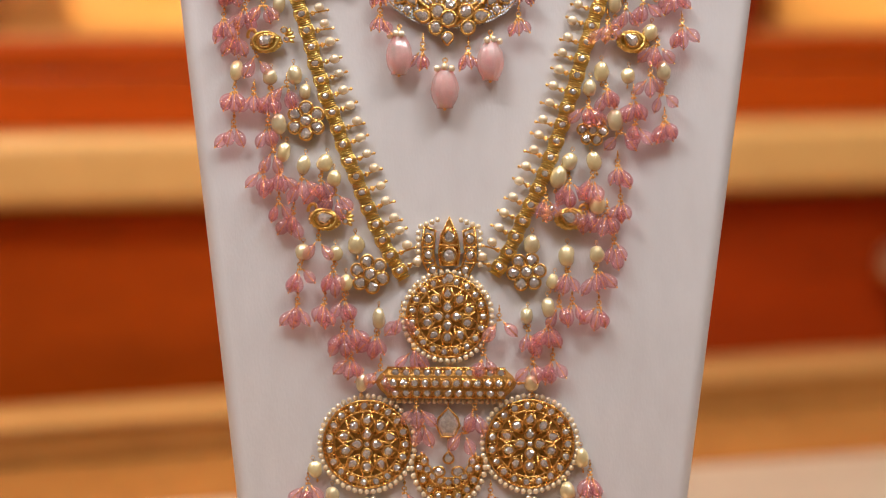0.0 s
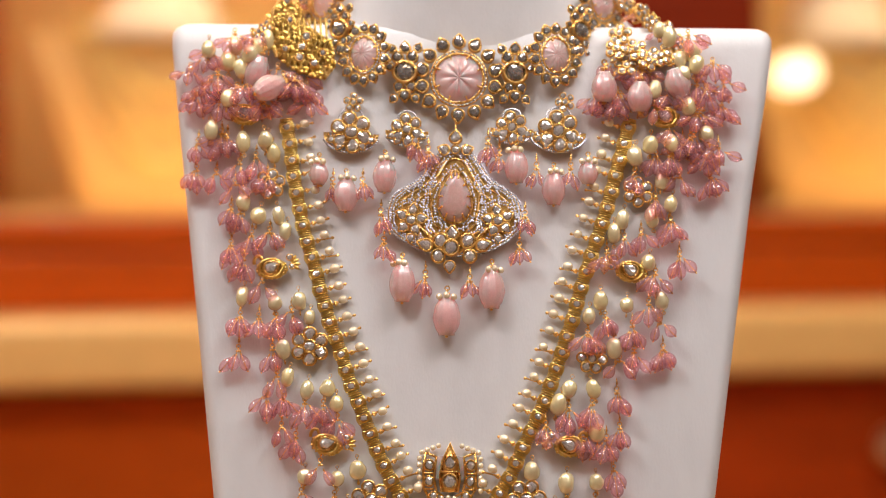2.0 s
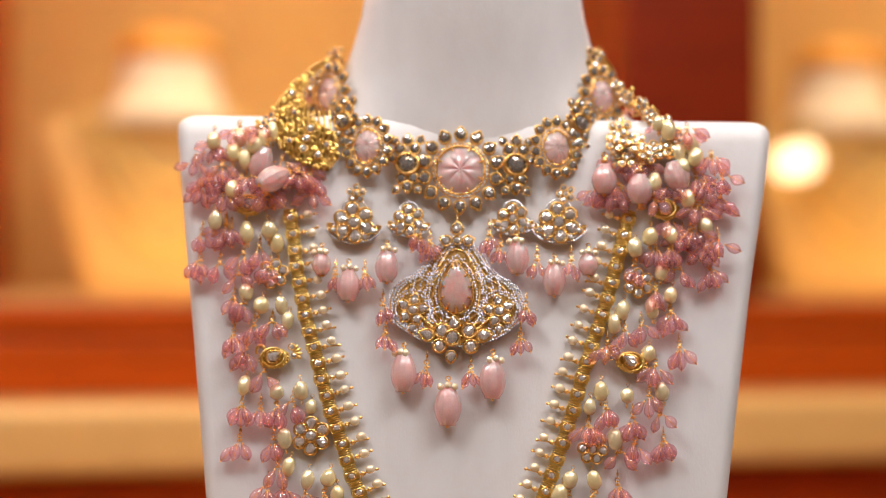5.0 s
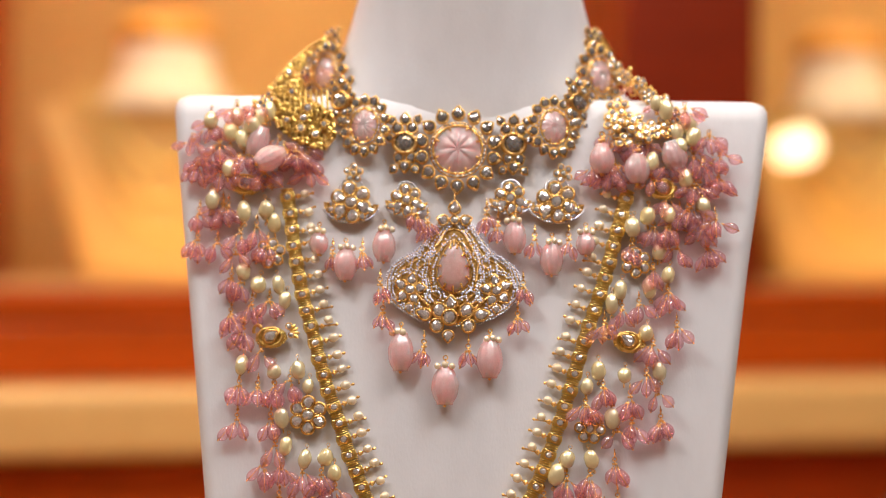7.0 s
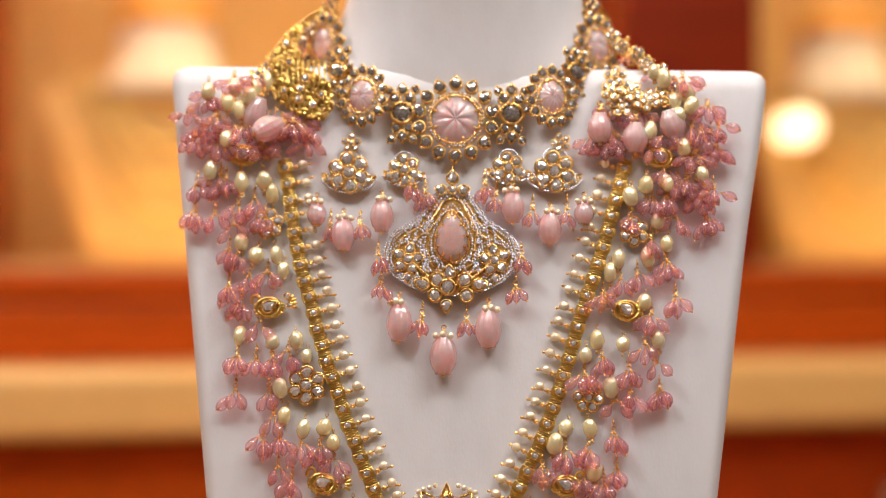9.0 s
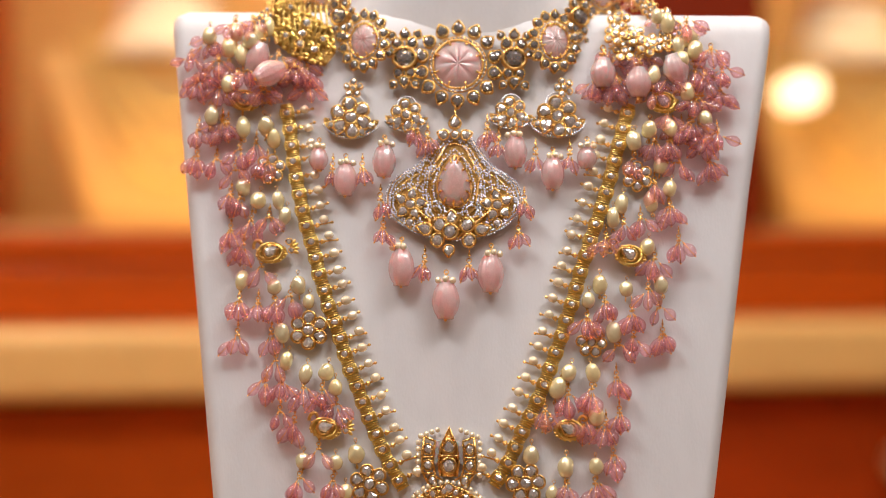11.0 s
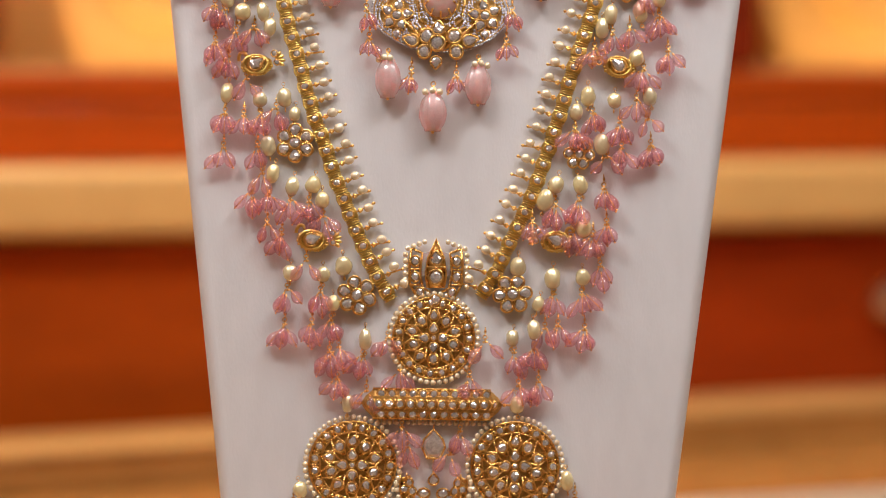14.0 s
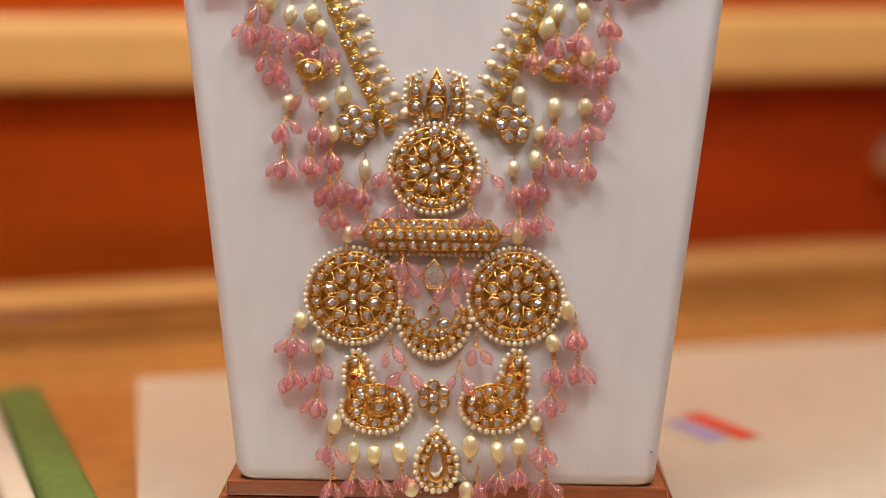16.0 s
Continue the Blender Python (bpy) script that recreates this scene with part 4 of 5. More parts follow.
# kite-shaped diamond, small stone and crescent in the middle
s, st = Soup(), []
kite = [(0, 7.2), (4.4, 2.4), (5.4, -1.0), (3.0, -6.2), (-3.0, -6.2), (-5.4, -1.0), (-4.4, 2.4)]
s.wire([(a, -1.8, b) for a, b in kite], 0.5, True)
s.wire([(0, -1.5, 7.2), (0, -1.0, 10.5)], 0.4)
s.wire([(0, -1.5, -6.2), (0, -1.0, -12.5)], 0.35)
kite_ob = finish("kite_diamond", s, st, long_necklace, turn(-0.2, 96.2, -1.2), "large flat diamond in a gold rim")
flat = Soup()
n = len(kite)
flat.verts = [Vector((a, -1.4, b)) for a, b in kite] + [Vector((a * 0.72, -2.5, b * 0.7)) for a, b in kite] + [Vector((a * 0.3 + 0.6, -2.8, b * 0.3)) for a, b in kite]
for j in range(2):
    for i in range(n):
        flat.faces.append([j * n + i, j * n + (i + 1) % n, (j + 1) * n + (i + 1) % n, (j + 1) * n + i])
flat.faces.append([2 * n + i for i in range(n)])
put("stone", flat.mesh("kite_stone", M_STONE), kite_ob, Matrix.Identity(4))

s, st = Soup(), []
s.wire(arc(0, 6, 15.4, 19.5, 172, 368, 30, -1.4), 0.55)
s.wire(arc(0, 8.5, 12.4, 15.5, 176, 364, 26, -1.4), 0.5)
s.wire(arc(0, 7.6, 10.2, 10.0, 180, 360, 22, -1.6), 0.5)
band = [(p[0], p[2]) for p in arc(0, 6, 15.2, 19.3, 176, 364, 24)]
inner = [(p[0], p[2]) for p in arc(0, 8, 10.6, 10.6, 176, 364, 24)]
for (a, b), (c, d) in zip(zip(band, band[1:]), zip(inner, inner[1:])):
    s.plate([a, b, d, c], -0.9, -0.1)
for i in range(9):
    a = radians(192 + 156 * i / 8)
    set_stone(s, st, 11.3 * math.cos(a), 8.0 + 12.3 * math.sin(a), 1.65, -1.6, 30 * i)
    set_stone(s, st, 13.6 * math.cos(a), 6.0 + 17.4 * math.sin(a), 1.55, -1.5, 20 * i)
for i in range(40):
    a = radians(190 + 160 * i / 39)
    s.add(BALL_LOW, turn((12.3 + 0.6 * (i % 2)) * math.cos(a), 7.4 + (14.6 + 0.7 * (i % 3)) * math.sin(a), -1.2, 0.55))
set_stone(s, st, -4.4, 0.6, 2.1, -1.8, 0, 1.2)
set_stone(s, st, 4.4, 0.6, 2.1, -1.8, 0, 1.2)
set_stone(s, st, 0, 6.6, 2.2, -1.8, 0, 1, True)
crescent = finish("crescent", s, st, long_necklace, turn(0.1, 73.5, -1.4), "gold crescent set with uncut diamonds")
pearl_outline(crescent, ring_pts(0, 6, 17.0, 21.0, 20, 182, 370), 2.7)


def bird_pendant(x, z, flip):
    """A gold bird with an upright neck, ruby eye, pearl edge and round wing."""
    s, st = Soup(), []
    body = ring_pts(0, -1, 14.5, 10.5, 26)
    s.plate([(flip * a, b) for a, b in body][::flip], -1.0, -0.1)
    neck = [(-12, 2), (-13.2, 10), (-13.0, 20), (-9.5, 24), (-5.5, 20), (-4.0, 12), (2, 7)]
    s.plate([(flip * a, b) for a, b in neck][::flip], -1.1, -0.1)
    s.wire([(flip * a, -1.2, b) for a, b in ring_pts(0, -1, 14.3, 10.3, 30)], 0.55, True)
    s.wire([(flip * a, -1.3, b) for a, b in neck], 0.55)
    for i in range(120):
        a, k = 2.4 * i, math.sqrt((i + 0.5) / 120)
        s.add(BALL_LOW, turn(flip * 13.2 * k * math.cos(a), -1 + 9.4 * k * math.sin(a), -1.0, 0.5 + 0.35 * (i % 3 == 0), 30 * i, 1.7 if i % 2 else 1.0))
    for i in range(26):
        s.add(BALL_LOW, turn(flip * (-9 + rng.uniform(-3.5, 4)), rng.uniform(3, 21), -1.1, 0.6))
    for k in (3.2, 4.6):
        s.wire([(flip * a, -2.4 + k * 0.14, b) for a, b in ring_pts(1.5, -1, k * 1.15, k * 0.92, 22)], 0.6, True)
    set_stone(s, st, flip * 1.5, -1, 2.2, -2.6, 30)
    for a in range(110, 470, 30):
        set_stone(s, st, flip * (1 + 10.3 * math.cos(radians(a))), -1.2 + 7.6 * math.sin(radians(a)), 1.7, -1.6, a)
        s.wire([(flip * (1 + 7.4 * math.cos(radians(a + 17))), -1.5, -1.2 + 5.6 * math.sin(radians(a + 17))), (flip * (13.2 * math.cos(radians(a + 17))), -1.3, -1.0 + 9.4 * math.sin(radians(a + 17)))], 0.5, k=5)
    set_stone(s, st, flip * -10.2, 19.6, 1.9, -1.6)
    set_stone(s, st, flip * -6.2, 11.2, 1.8, -1.6)
    set_stone(s, st, flip * -8.0, 5.8, 1.8, -1.6)
    s.add(RING_FAT, turn(flip * -10.6, 12.4, -1.8, 2.1))
    s.add(RING_FAT, turn(flip * -10.6, 12.4, -2.2, 1.4))
    ob = finish("bird_pendant", s, st, long_necklace, turn(x, z, -1.4), "gold bird with pearl edging and a ruby eye")
    put("eye", ME_STONE[1].copy(), ob, turn(flip * -10.6, 12.4, -2.4, 1.3)).data.materials[0] = M_RUBY
    pearl_outline(ob, [(flip * a, b) for a, b in ring_pts(0, -1, 16.2, 12.0, 22, 170, 420)], 2.7)
    pearl_outline(ob, [(flip * a, b) for a, b in ((-14.8, 9), (-15.0, 12), (-15.0, 15), (-14.8, 18), (-13.6, 21.2), (-11.0, 24.2), (-8.2, 24.6), (-5.6, 22.4), (-3.8, 19.8), (-2.4, 17), (-2.4, 14), (-1.2, 11.4))], 2.8)
    return ob


bird_pendant(-26.0, 36.6, 1)
bird_pendant(28.6, 37.6, -1)
flower(long_necklace, 0.3, 40.4, 8.4, 6, -2.0, 0, "star_motif")

s, st = Soup(), []


def pear(w, h, n=28, top=0.0):
    return [(w * math.sin(math.tau * i / n) * (0.5 - 0.5 * math.cos(math.tau * i / n)) ** 0.35 * 1.02, h * 0.5 * math.cos(math.tau * i / n) + top) for i in range(n)]


s.plate(pear(9.6, 25)[::-1], -1.0, -0.1)
s.wire([(a, -1.3, b) for a, b in pear(9.8, 25.6)], 0.55, True)
s.wire([(a, -1.8, b) for a, b in pear(5.2, 15, 24, -2.4)], 0.6, True)
for i in range(13):
    q = pear(7.6, 20.4, 26, -0.8)[2 * i]
    set_stone(s, st, q[0], q[1], 1.45, -1.6, 25 * i)
s.wire([(0, -1.2, 12.5), (0, -1.0, 19)], 0.5)
pear_ob = finish("pear_pendant", s, st, long_necklace, turn(2.0, 11.6, -1.4), "pear-shaped gold pendant with a large diamond and pearls")
put("stone", ME_PETAL[0], pear_ob, turn(0, -2.8, -2.0, 4.2, 0, 0.85, 1.5))
pearl_outline(pear_ob, pear(11.6, 29.0, 25), 2.9)

for x, z, k, rot in ((HEAP_CARVED[0][0], HEAP_CARVED[0][1], 0, 25), (HEAP_CARVED[1][0], HEAP_CARVED[1][1], 0, 60), (HEAP_CARVED[2][0], HEAP_CARVED[2][1], 1, 0), (HEAP_CARVED[3][0], HEAP_CARVED[3][1], 1, 0), (HEAP_CARVED[4][0], HEAP_CARVED[4][1], 1, -20)):
    carved_drop(long_necklace, x, z, -8, k, 0.95 if k == 0 else 1.22, False, rot)
for i, (x, z) in enumerate(HEAP_FLOWERS_R):
    flower(long_necklace, x, z, 6.0, 5, -5 - i % 3, 25 * i, swing=rng.uniform(-30, 30), nod=-20)

# ---- the choker ----
choker = empty("choker_necklace", BUST)
tagged(choker, "gold choker with carved rose quartz flowers and a fan pendant", "necklace")


def back_along_view(x, z, y):
    """A place on the neck's flank, moved y millimetres back along the camera's sight line."""
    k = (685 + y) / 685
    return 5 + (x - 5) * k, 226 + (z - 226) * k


def rose_mesh(name, petals, seed):
    """A carved rose quartz cabochon with petal grooves; radius 1 mm, facing the viewer."""
    s = Soup()
    rings, n = 9, 48
    for i in range(rings):
        k = i / (rings - 1)
        for j in range(n):
            a = math.tau * j / n
            groove = abs(math.sin(petals * a / 2)) ** 0.5
            edge = 1 - 0.05 * (1 - groove)
            r = max(0.02, k)
            y = -0.42 * (1 - k ** 3) * (0.72 + 0.28 * groove) - (0.0 if k > 0.2 else -0.06)
            s.verts.append(Vector((r * edge * math.cos(a), y, r * edge * math.sin(a))))
    for i in range(rings - 1):
        for j in range(n):
            q = (j + 1) % n
            s.faces.append([i * n + j, i * n + q, (i + 1) * n + q, (i + 1) * n + j])
    s.faces.append([j for j in range(n)])
    me = s.mesh(name, M_ROSE)
    me.polygons.foreach_set("use_smooth", [True] * len(me.polygons))
    return me


ME_ROSE = rose_mesh("carved_rose", 8, 1)
ME_ROSE_MANY = rose_mesh("carved_shell", 14, 2)


def rosette(x, z, r, petals, y, sx=1.0, swing=0.0, me=None, petal_r=0.24, name="rosette", nod=0.0):
    """A carved rose quartz in a beaded rim, ringed by heart-shaped grey diamonds."""
    s, st = Soup(), []
    s.wire([(a, -1.0, b) for a, b in ring_pts(0, 0, r * 1.06 * sx, r * 1.06, 36)], 0.7, True)
    s.wire([(a, -0.4, b) for a, b in ring_pts(0, 0, r * 1.2 * sx, r * 1.2, 36)], 0.5, True)
    pave = Soup()
    for a, b in ring_pts(0, 0, r * 1.15 * sx, r * 1.15, 40):
        pave.add(BALL_LOW, turn(a, b, -1.0, 0.55))
    for i in range(petals):
        a = 90 + 360 * i / petals
        px, pz = r * 1.56 * sx * math.cos(radians(a)), r * 1.56 * math.sin(radians(a))
        set_stone(s, st, px, pz, r * petal_r, -0.8, 90 - a, 1.0, True)
    for i in range(8):
        a = radians(22 + 45 * i)
        s.wire([(r * 1.1 * sx * math.cos(a), -1.0, r * 1.1 * math.sin(a)), (r * 0.86 * sx * math.cos(a), -2.8, r * 0.86 * math.sin(a))], 0.45, k=5)
    ob = finish(name, s, st, choker, turn(x, z, y, 1, swing=swing, nod=nod), "carved rose quartz rosette ringed with grey diamonds", None, True)
    put("pave_rim", pave.mesh("pave_rim", M_PAVE), ob, Matrix.Identity(4), "beaded rhodium rim")
    put("carved_stone", me or ME_ROSE, ob, turn(0, 0, -0.6, r, 0, sx, sy=r * 0.9), "carved pink rose quartz")
    return ob


rosette(1.4, 361.6, 11.2, 14, -4.5)
rosette(-43.4, 372.8, 8.0, 14, -5.0, 0.84, -18, ME_ROSE_MANY, 0.26)
rosette(47.0, 373.2, 8.0, 14, -5.0, 0.84, 18, ME_ROSE_MANY, 0.26)
x, z = back_along_view(-63.5, 400, 12)
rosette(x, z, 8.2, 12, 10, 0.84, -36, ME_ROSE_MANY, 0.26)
x, z = back_along_view(69.0, 400.2, 12)
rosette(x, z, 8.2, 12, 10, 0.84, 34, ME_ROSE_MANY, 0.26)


def spacer(x, z, y, swing=0.0, s0=1.0, rows=None):
    """A link of grey diamonds: a large stone, leaves above and below, in gold."""
    s, st = Soup(), []
    set_stone(s, st, 0, 0, 4.4 * s0, -1.2, 10, 1.12)
    s.add(RING, turn(0, 0, -0.4, 4.7 * s0, 0, 1.1))
    for px, pz, r, rot in ((-3.6, 7.2, 2.4, -20), (3.4, 7.2, 2.4, 20), (0, 11.5, 2.3, 0), (-6.3, 11.2, 1.8, -30), (6.0, 11.4, 1.8, 30), (-2.8, -6.9, 2.1, 200), (3.0, -6.9, 2.1, 160), (0, -11.0, 2.3, 180), (-5.2, -12.6, 1.7, 220), (5.2, -12.6, 1.7, 140), (-7.4, 2.5, 1.6, -70), (7.4, 2.5, 1.6, 70)):
        set_stone(s, st, px * s0, pz * s0, r * s0, -0.8, rot, 1.0, True)
    s.wire([(-1, -0.2, -6 * s0), (-1.2, -0.2, -13 * s0)], 0.5)
    s.wire([(1, -0.2, 6 * s0), (1, -0.2, 12 * s0)], 0.5)
    return finish("spacer", s, st, choker, turn(x, z, y, 1, swing=swing), "gold link set with grey diamonds", None, True)


spacer(-24.0, 364.6, -4.0, -6)
spacer(28.0, 364.6, -4.0, 6)
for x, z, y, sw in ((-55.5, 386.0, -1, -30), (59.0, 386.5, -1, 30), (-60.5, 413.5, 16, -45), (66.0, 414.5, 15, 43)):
    x, z = back_along_view(x, z, y)
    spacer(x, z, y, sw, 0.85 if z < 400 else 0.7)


def fan_pendant(x, z, w, y=-3.5):
    """A flower over a beaded fan with a ring at its top."""
    ob = flower(choker, x, z, 0.48 * w, 6, y, 8, "fan_pendant")
    pave, s = Soup(), Soup()
    s.plate([(a, b - 0.5) for a, b in ring_pts(0, 0, w * 0.60, w * 0.40, 24, 176, 366)], 0.3, 0.9)
    for k in (0.86, 1.0):
        for a, b in ring_pts(0, 0, w * 0.62 * k, w * 0.42 * k, 26, 200, 345):
            pave.add(BALL_LOW, turn(a, b - 0.5, -0.4, 0.62))
        s.wire([(a, 0.2, b - 0.5) for a, b in ring_pts(0, 0, w * 0.62 * k, w * 0.42 * k, 20, 196, 350)], 0.45)
    for k in (0.44, 0.58, 0.72):
        for a, b in ring_pts(0, 0, w * 0.62 * k, w * 0.46 * k, int(46 * k), 180, 360):
            pave.add(BALL_LOW, turn(a + rng.uniform(-0.3, 0.3), b - 0.3, -0.1, 0.58))
    for a, b in ring_pts(0, w * 0.30, w * 0.26, w * 0.22, 22, -20, 200):
        pave.add(BALL_LOW, turn(a, b, -0.6, 0.55))
    for i in range(5):
        a = radians(205 + 32 * i)
        stone_at(ob, w * 0.47 * math.cos(a), w * 0.33 * math.sin(a) - 0.5, 1.5, -1.0, 90 - math.degrees(a), ME_PETAL)
    put("pave_fan", pave.mesh("pave_fan", M_PAVE), ob, Matrix.Identity(4), "rows of tiny diamonds")
    put("fan_frame", s.mesh("fan_frame", M_GOLD), ob, Matrix.Identity(4))
    return ob


fan_pendant(-49.0, 335.5, 22)
fan_pendant(-22.7, 337.0, 17)
fan_pendant(26.8, 338.6, 17)
fan_pendant(48.8, 337.0, 22)
flower(choker, -48.2, 349.6, 5.0, 5, -4, 0, "top_flower")
flower(choker, 51.8, 350.9, 5.0, 5, -4, 20, "top_flower")
for i, (x, z) in enumerate(CH_DROPS):
    carved_drop(choker, x, z, -5.5, (0, 1, 0, 0, 0, 1, 2, 2, 2)[i], 1.0 if i > 5 else 0.92)
for x, z, n in CH_TASS:
    tassel(choker, x, z, n + 1, -4.2, 1.12, ME_BEAD_SMALL, 26)

# the fan-shaped centre pendant
FAN = [(0, 28), (7, 26), (12, 19), (17, 12), (24, 8), (29, 4), (31, -2), (31, -9), (26, -14), (20, -18), (14, -21), (8, -22), (0, -23)]
FAN = FAN + [(-a, b) for a, b in FAN[-2:0:-1]]


def in_poly(x, z, poly):
    hit = False
    for (a, b), (c, d) in zip(poly, poly[1:] + poly[:1]):
        if (b > z) != (d > z) and x < (c - a) * (z - b) / (d - b) + a:
            hit = not hit
    return hit


s, st = Soup(), []
s.wire([(a, -0.4, b) for a, b in FAN], 0.35, True)
for k in (0.62, 0.82):
    s.wire([(a * k, -0.6, b * k) for a, b in FAN], 0.45, True)
for sx in (-1, 1):
    s.wire([(sx * 2, -1, -22), (sx * 8, -1.4, -17), (sx * 14, -1.6, -12), (sx * 18, -1.4, -8)], 0.7)
    s.wire([(sx * 4, -1, 22), (sx * 12, -1, 8), (sx * 10, -1, -8), (sx * 3, -1, -14)], 0.5)
    for i in range(5):
        a = 90 + 72 * i + 10 * sx
        set_stone(s, st, sx * 20.4 + 4.7 * math.cos(radians(a)), -6.5 + 4.7 * math.sin(radians(a)), 2.3, -1.6, 90 - a, 0.95, True)
    set_stone(s, st, sx * 20.4, -6.5, 2.2, -2.2)
    set_stone(s, st, sx * 20.5, -15.0, 2.0, -1.2, 180, 0.9, True)
    set_stone(s, st, sx * 6.4, -16.2, 3.0, -2.0, 20 * sx, 1)
    set_stone(s, st, sx * 13.2, -18.2, 3.0, -1.8, 75 * sx, 0.85, True)
    set_stone(s, st, sx * 7.4, -23.4, 2.8, -2.0, 10, 1)
    set_stone(s, st, sx * 5.2, 26.8, 2.3, -1.6, 70 * sx, 1, True)
set_stone(s, st, -1.5, -19.6, 3.2, -2.6)
set_stone(s, st, -1.0, -12.8, 2.7, -2.0, 0, 1, True)
set_stone(s, st, -2.0, -28.0, 2.4, -1.6, 180, 1, True)
set_stone(s, st, 0, 32.5, 2.6, -1.8, 0, 1, True)
set_stone(s, st, 0, 27.0, 1.8, -1.6)
s.wire([(0, -1, 34), (0, -1, 40)], 0.5)
fan_ob = finish("centre_pendant", s, st, choker, turn(0.4, 300.6, -3.6), "fan-shaped pendant of tiny diamonds round a pink stone")
pave = Soup()
pear_hole = [(a, b + 4.6) for a, b in pear(9.2, 24.5)]
def pave_row(pts, keep=True):
    """Tiny diamonds set side by side along a curve."""
    left = 0.0
    for (a, b), (c, d) in zip(pts, pts[1:]):
        step = math.hypot(c - a, d - b)
        while left < step:
            px, pz = a + (c - a) * left / step, b + (d - b) * left / step
            if not keep or (in_poly(px, pz, FAN) and not (abs(px) < 15 and pz < -12)):
                pave.add(BALL_LOW, turn(px + rng.uniform(-0.3, 0.3), pz + rng.uniform(-0.3, 0.3), rng.uniform(-1.3, -0.8), rng.uniform(0.42, 0.54)))
            left += 1.28
        left -= step


for k in (1.0, 1.18, 1.6, 1.78, 2.2, 2.6):
    pave_row(pear(9.8 * k, 26.0 * k, 60, 4.6) + pear(9.8 * k, 26.0 * k, 60, 4.6)[:1])
for sx in (-1, 1):
    for rr in (8.2, 9.6):
        pave_row([(sx * 20.4 + rr * math.cos(0.2 * i), -6.5 + rr * math.sin(0.2 * i)) for i in range(33)])
    for rr in (2.6, 4.4):
        pave_row([(sx * 13.5 + rr * math.cos(0.25 * i), 12.0 + rr * math.sin(0.25 * i)) for i in range(26)])
        pave_row([(sx * 8.5 + rr * math.cos(0.25 * i), -9.5 + rr * math.sin(0.25 * i)) for i in range(26)])
for k in (1.03, 0.98, 0.92):
    pave_row([(a * k, b * k) for a, b in FAN + FAN[:1]], k < 1)
for i in range(170):
    px, pz = rng.uniform(-31, 31), rng.uniform(-13, 27)
    if in_poly(px * 1.05, pz * 1.05, FAN) and not in_poly(px * 0.92, pz, pear_hole) and (abs(abs(px) - 20.4) > 6 or abs(pz + 6.5) > 6):
        pave.add(BALL_LOW, turn(px, pz, -0.7, rng.uniform(0.4, 0.6)))
tagged(put("pave_field", pave.mesh("pave_field", M_PAVE), fan_ob, Matrix.Identity(4), "openwork field of tiny diamonds"), kind="stuff")
plate = Soup()
plate.plate([(a * 0.96, b * 0.96) for a, b in FAN], -0.2, 0.4)
put("backplate", plate.mesh("backplate", M_DARKGOLD), fan_ob, Matrix.Identity(4), "matt gold backing")
centre = Soup()
outline = pear(9.2, 24.2, 40)
for k, y in ((1.0, -0.2), (0.98, -1.2), (0.85, -2.6), (0.6, -3.6), (0.25, -4.1)):
    centre.verts += [Vector((a * k * (1 + 0.035 * math.cos(9 * math.tau * i / 40)), y, b * k)) for i, (a, b) in enumerate(outline)]
for j in range(4):
    for i in range(40):
        centre.faces.append([j * 40 + i, j * 40 + (i + 1) % 40, (j + 1) * 40 + (i + 1) % 40, (j + 1) * 40 + i])
centre.faces.append([160 + i for i in range(40)])
me = centre.mesh("carved_pear", M_ROSE)
me.polygons.foreach_set("use_smooth", [True] * len(me.polygons))
put("carved_stone", me, fan_ob, turn(0, 4.6, -0.8), "carved pink rose quartz pear")
claws = Soup()
claws.wire([(a, -1.4, b + 4.6) for a, b in pear(9.6, 25.2, 36)], 0.6, True)
for i in range(0, 36, 3):
    a, b = pear(9.6, 25.2, 36)[i]
    claws.wire([(a, -1.6, b + 4.6), (a * 0.92, -2.6, b * 0.92 + 4.6), (a * 0.76, -4.0, b * 0.76 + 4.6)], 0.5, k=5)
put("claw_rim", claws.mesh("claw_rim", M_GOLD), fan_ob, Matrix.Identity(4), "gold claws")

# strands that run from the choker's ends down to the shoulders
for side in (-1, 1):
    for i in range(11):
        f = i / 10
        px = (64 + 40 * f) if side > 0 else (-60 - 34 * f)
        pz = 414 - 32 * f + rng.uniform(-2, 2)
        py = 24 - 26 * f
        px, pz = back_along_view(px, pz, py)
        if i % 3 == 0:
            flower(choker, px, pz, 5.2, 5, py - 3, 30 * i, "strand_flower", swing=40 * side)
        elif i % 3 == 1:
            flower(choker, px, pz - 2, 4.4, 6, py - 4, 17 * i, "strand_flower", swing=25 * side)
        else:
            tassel(choker, px, pz, 3, py - 4, 0.8, ME_BEAD_SMALL, 50)
        k = Soup()
        for j in range(14):
            k.add(BALL_LOW, turn(rng.uniform(-4, 4), rng.uniform(-4, 4), rng.uniform(-1, 1.5), rng.uniform(0.6, 1.3)))
        k.wire([(-4, 0, 3), (0, -1, 0), (4, 0, -3)], 0.8)
        put("gold_granules", k.mesh("gold_granules", M_GOLD_BRIGHT), choker, turn(px, pz, py))

# inside of the choker's far flank: a hollow of chased gold behind a dull rim
FLANK = [(-62, 421), (-70, 416), (-79, 407), (-86, 396), (-88.5, 384), (-84, 372), (-74, 365), (-61, 361.5), (-56, 368), (-58, 380), (-70, 388), (-75, 400), (-72, 410)]


def flank_depth(px, pz):
    return -4.0 - 0.04 * (px + 72) + 0.38 * max(0.0, pz - 393)


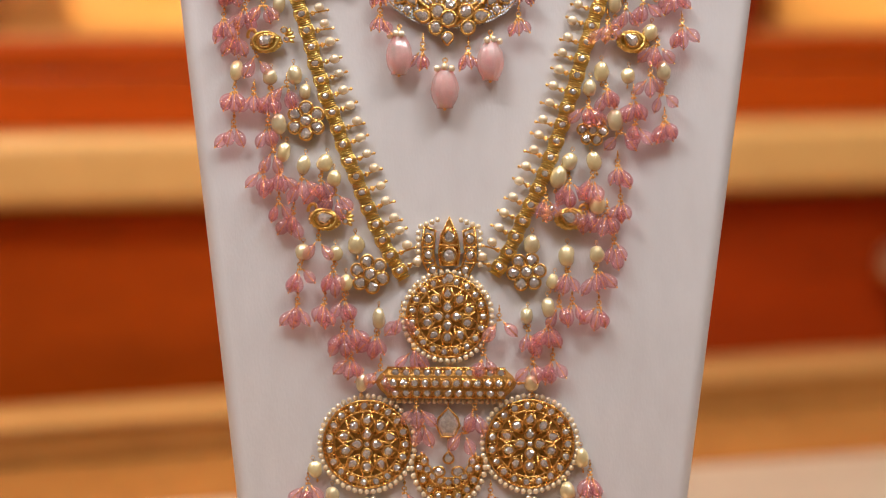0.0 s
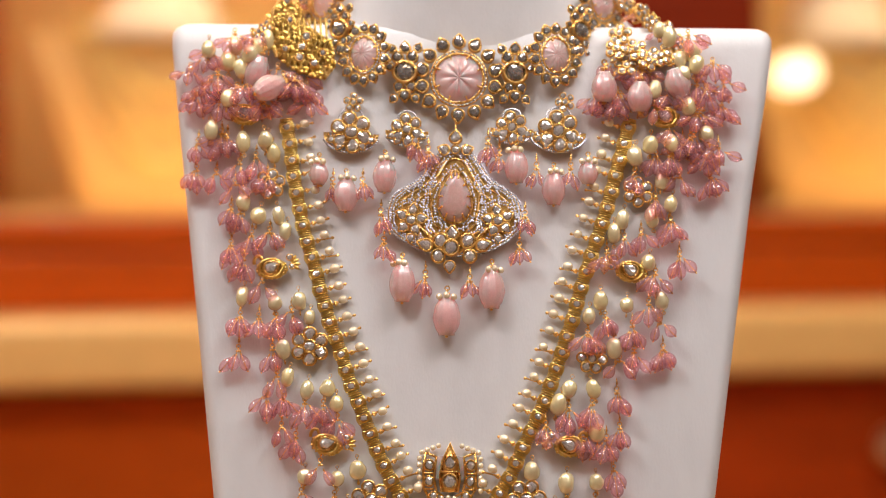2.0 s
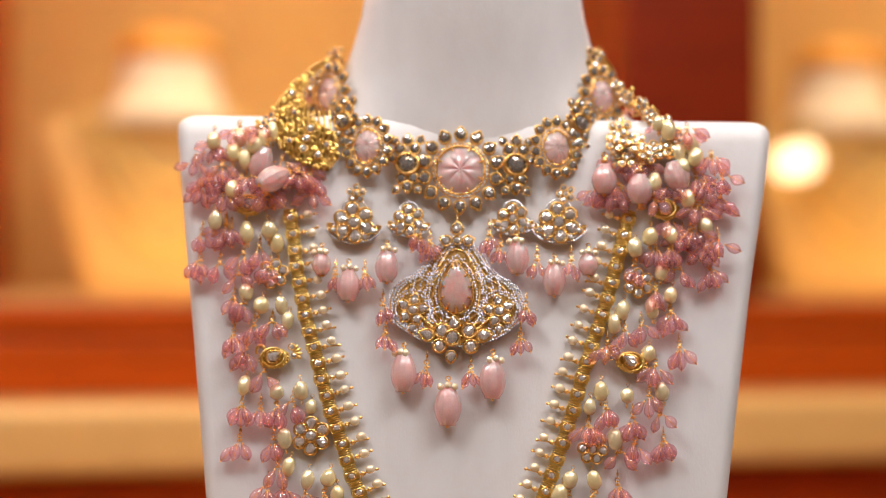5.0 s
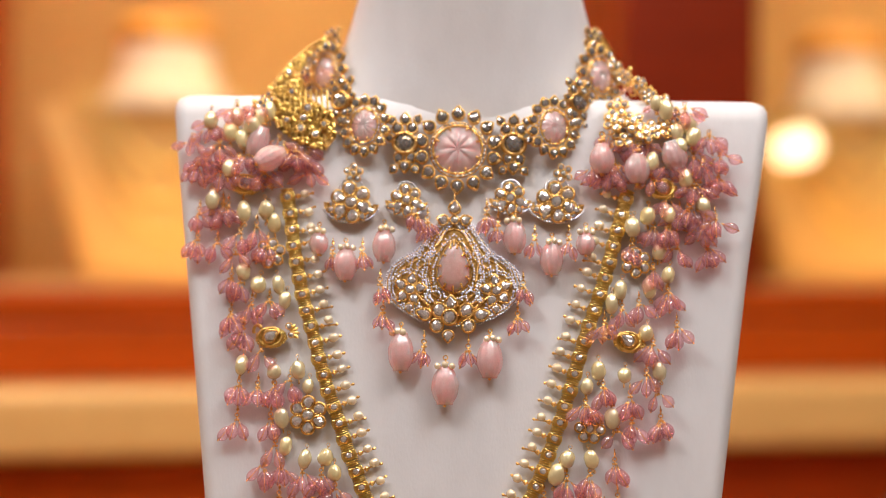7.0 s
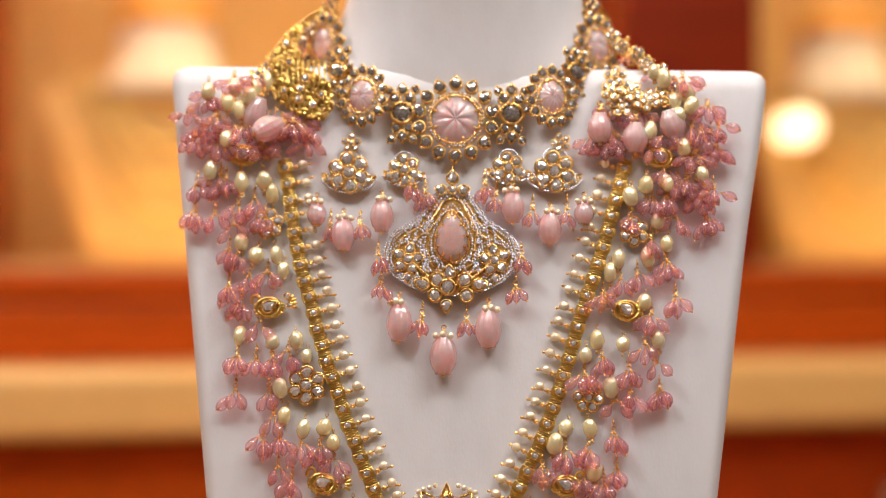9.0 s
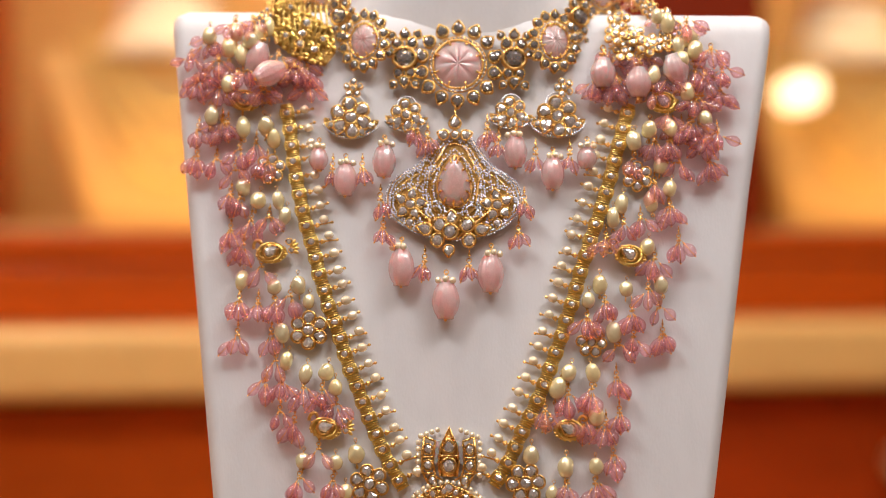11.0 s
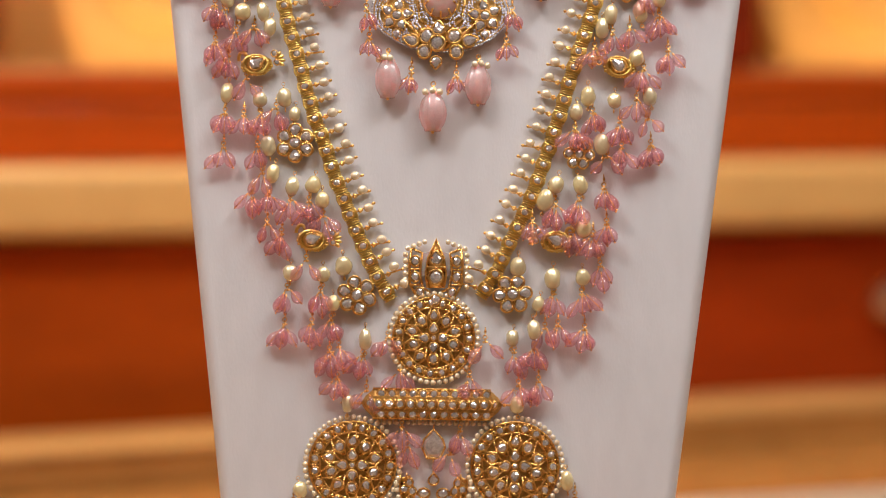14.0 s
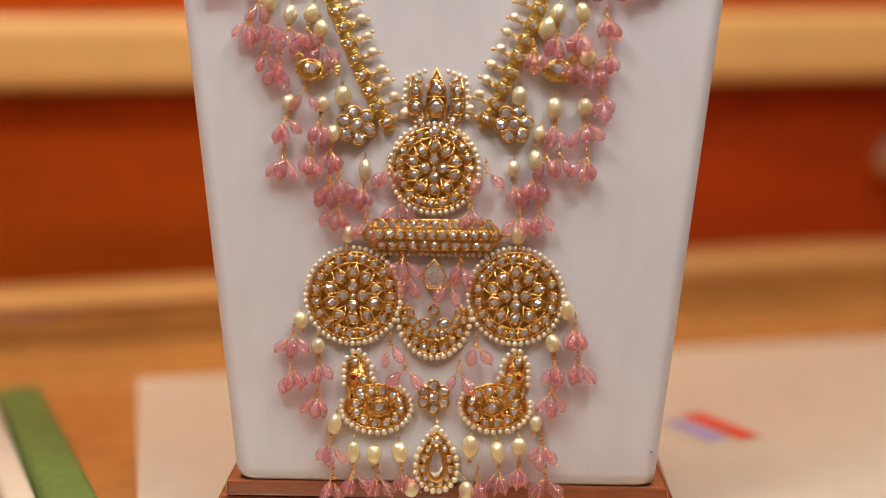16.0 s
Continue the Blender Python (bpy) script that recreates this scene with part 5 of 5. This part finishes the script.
s = Soup()
for i in range(900):
    px, pz = rng.uniform(-88, -54), rng.uniform(361, 419)
    if in_poly(px, pz, FLANK):
        s.add(BALL_LOW, turn(px, pz, flank_depth(px, pz) + rng.uniform(-1.2, 1.0), rng.uniform(0.5, 1.15), rng.uniform(0, 90), rng.uniform(0.7, 1.9), 1))
for i in range(9):
    px = -86 + 2.6 * i
    s.wire([(px, flank_depth(px, 374) - 0.8, 366 + 0.05 * (px + 70) ** 2), (px + 5, flank_depth(px + 5, 386) - 0.8, 380), (px + 4, flank_depth(px + 4, 392) - 0.6, 391)], 0.6, k=5)
back = put("side_plate", s.mesh("side_plate", M_GOLD_BRIGHT), choker, turn(-1.0, -1.0, -1.0), "bright chased gold inside of the flank")
shell = Soup()
shell.verts = [Vector((a, flank_depth(a, b) + d, b)) for d in (1.0, 2.0) for a, b in FLANK]
n = len(FLANK)
shell.faces = [list(range(n)), list(range(2 * n - 1, n - 1, -1))] + [[i, n + i, n + (i + 1) % n, (i + 1) % n] for i in range(n)]
put("shell", shell.mesh("shell", M_DARKGOLD), back, Matrix.Identity(4), "matt gold shell")
rim = Soup()
rim.wire([(a, flank_depth(a, b) - 0.6, b) for a, b in FLANK[:6]], 0.9, k=8)
put("rim", rim.mesh("rim", M_DARKGOLD), back, Matrix.Identity(4), "dull brown gold rim")
for px, pz in ((-80, 376), (-73, 372), (-66, 369), (-70, 382), (-62, 374), (-78, 390), (-80, 400), (-72, 377)):
    stone_at(back, px, pz, rng.uniform(1.2, 2.0), flank_depth(px, pz) - 1.6)
for side, xs in ((-1, (-60.0, 423)), (1, (66.5, 424))):
    x, z = back_along_view(xs[0], xs[1], 30)
    s = Soup()
    s.wire([(0, 0, -1), (side * 3, 6, -3), (side * 8, 14, -8), (side * 11, 26, -12)], 2.2, k=8)
    for i in range(16):
        s.add(RING_FAT, turn(side * (0.2 + 0.55 * i), -2 - 0.7 * i, 0.2 + 1.4 * i, 2.3, 0, 1, 0.6))
    put("cord", s.mesh("cord", M_GOLD_BRIGHT), choker, turn(x, z, 28), "twisted gold cord")

# ---- things on the counter and in the niches ----
sheet = part("paper_sheet", box(0.0, 0.62, -0.36, 0.0, 0, 0.0005), M_PAPER, None, "", pose(-0.202, 0.273, -0.0234, 0, 0, 13.3), smooth=False)
tagged(sheet, "large cream paper sheet lying flat on the counter", "paper")
leaflet = empty("leaflet", pose(0.152, 0.162, -0.0228, 0, 0, -60))
tagged(leaflet, "folded leaflet printed red and violet lying on paper", "leaflet")
part("sheet", box(-0.030, 0.030, -0.021, 0.020, 0, 0.0006), M_PAPER, leaflet, "", None, smooth=False)
part("red_block", box(-0.027, 0.027, 0.001, 0.016, 0.0009, 0.0012), M_RED, leaflet, "red printed block", None, smooth=False)
part("violet_block", box(-0.022, 0.022, -0.016, -0.002, 0.0009, 0.0012), M_BLUE, leaflet, "violet printed block", None, smooth=False)
book = empty("green_cloth_roll", pose(-0.214, 0.10, -0.0228, 0, 0, -66))
tagged(book, "green cloth jewellery roll with a white border on the counter", "cloth roll")
part("cloth", box(-0.12, 0.16, -0.010, 0.016, 0, 0.012, 0.004), M_GREEN, book, "", None)
part("border", box(-0.12, 0.16, -0.026, -0.0105, 0, 0.008, 0.003), M_PAPER, book, "white border", None)


def niche_bust(x, z, s=1.0):
    """A smaller white display bust with a wooden neck cap and a gold necklace."""
    root = empty("niche_display_bust", ROOM @ pose(x, 0.79, NZ0 + 0.0065, 0, 0, 0))
    tagged(root, "peach fabric necklace bust with gold strands inside the lit niche", "display bust", "busts in the niches")
    h = z - NZ0 - 0.045
    loops = [rounded_rect(0, 0, hw, d, 0.012, zz) for zz, hw, d in ((0, 0.075, 0.03), (0.01, 0.078, 0.032), (h * 0.6, 0.105, 0.035), (h * 0.93, 0.122, 0.036), (h * 0.985, 0.118, 0.032), (h, 0.108, 0.026))]
    part("torso", grid_loops(bmesh.new(), loops), M_NICHE, root)
    part("neck", lathe([(0.085, h - 0.004), (0.058, h + 0.012), (0.047, h + 0.03), (0.044, h + 0.055), (0.043, h + 0.06)], 28, 0.75), M_CREAM, root)
    part("neck_cap", lathe([(0.043, h + 0.0602), (0.048, h + 0.062), (0.048, h + 0.075), (0.03, h + 0.088), (0.004, h + 0.092)], 28, 0.75), M_AMBER, root, "amber lacquered cap")
    for k in range(3):
        s = Soup()
        s.wire([(1000 * (0.060 + 0.012 * k) * math.sin(u), -37 - 3 * abs(math.cos(u)), 1000 * (h + 0.012) - (70 + 32 * k) * math.cos(u) ** 2) for u in [(-1.5 + 3.0 * i / 24) for i in range(25)]], 3.4, k=8)
        place("necklace_strand", s.mesh("necklace_strand", M_GOLD_BRIGHT), None, root, "gold strand")
    return root


niche_bust(-0.246, 0.495)
niche_bust(0.44, 0.497)
# Spots are out of view; this grid is added for sparkle in the gems.
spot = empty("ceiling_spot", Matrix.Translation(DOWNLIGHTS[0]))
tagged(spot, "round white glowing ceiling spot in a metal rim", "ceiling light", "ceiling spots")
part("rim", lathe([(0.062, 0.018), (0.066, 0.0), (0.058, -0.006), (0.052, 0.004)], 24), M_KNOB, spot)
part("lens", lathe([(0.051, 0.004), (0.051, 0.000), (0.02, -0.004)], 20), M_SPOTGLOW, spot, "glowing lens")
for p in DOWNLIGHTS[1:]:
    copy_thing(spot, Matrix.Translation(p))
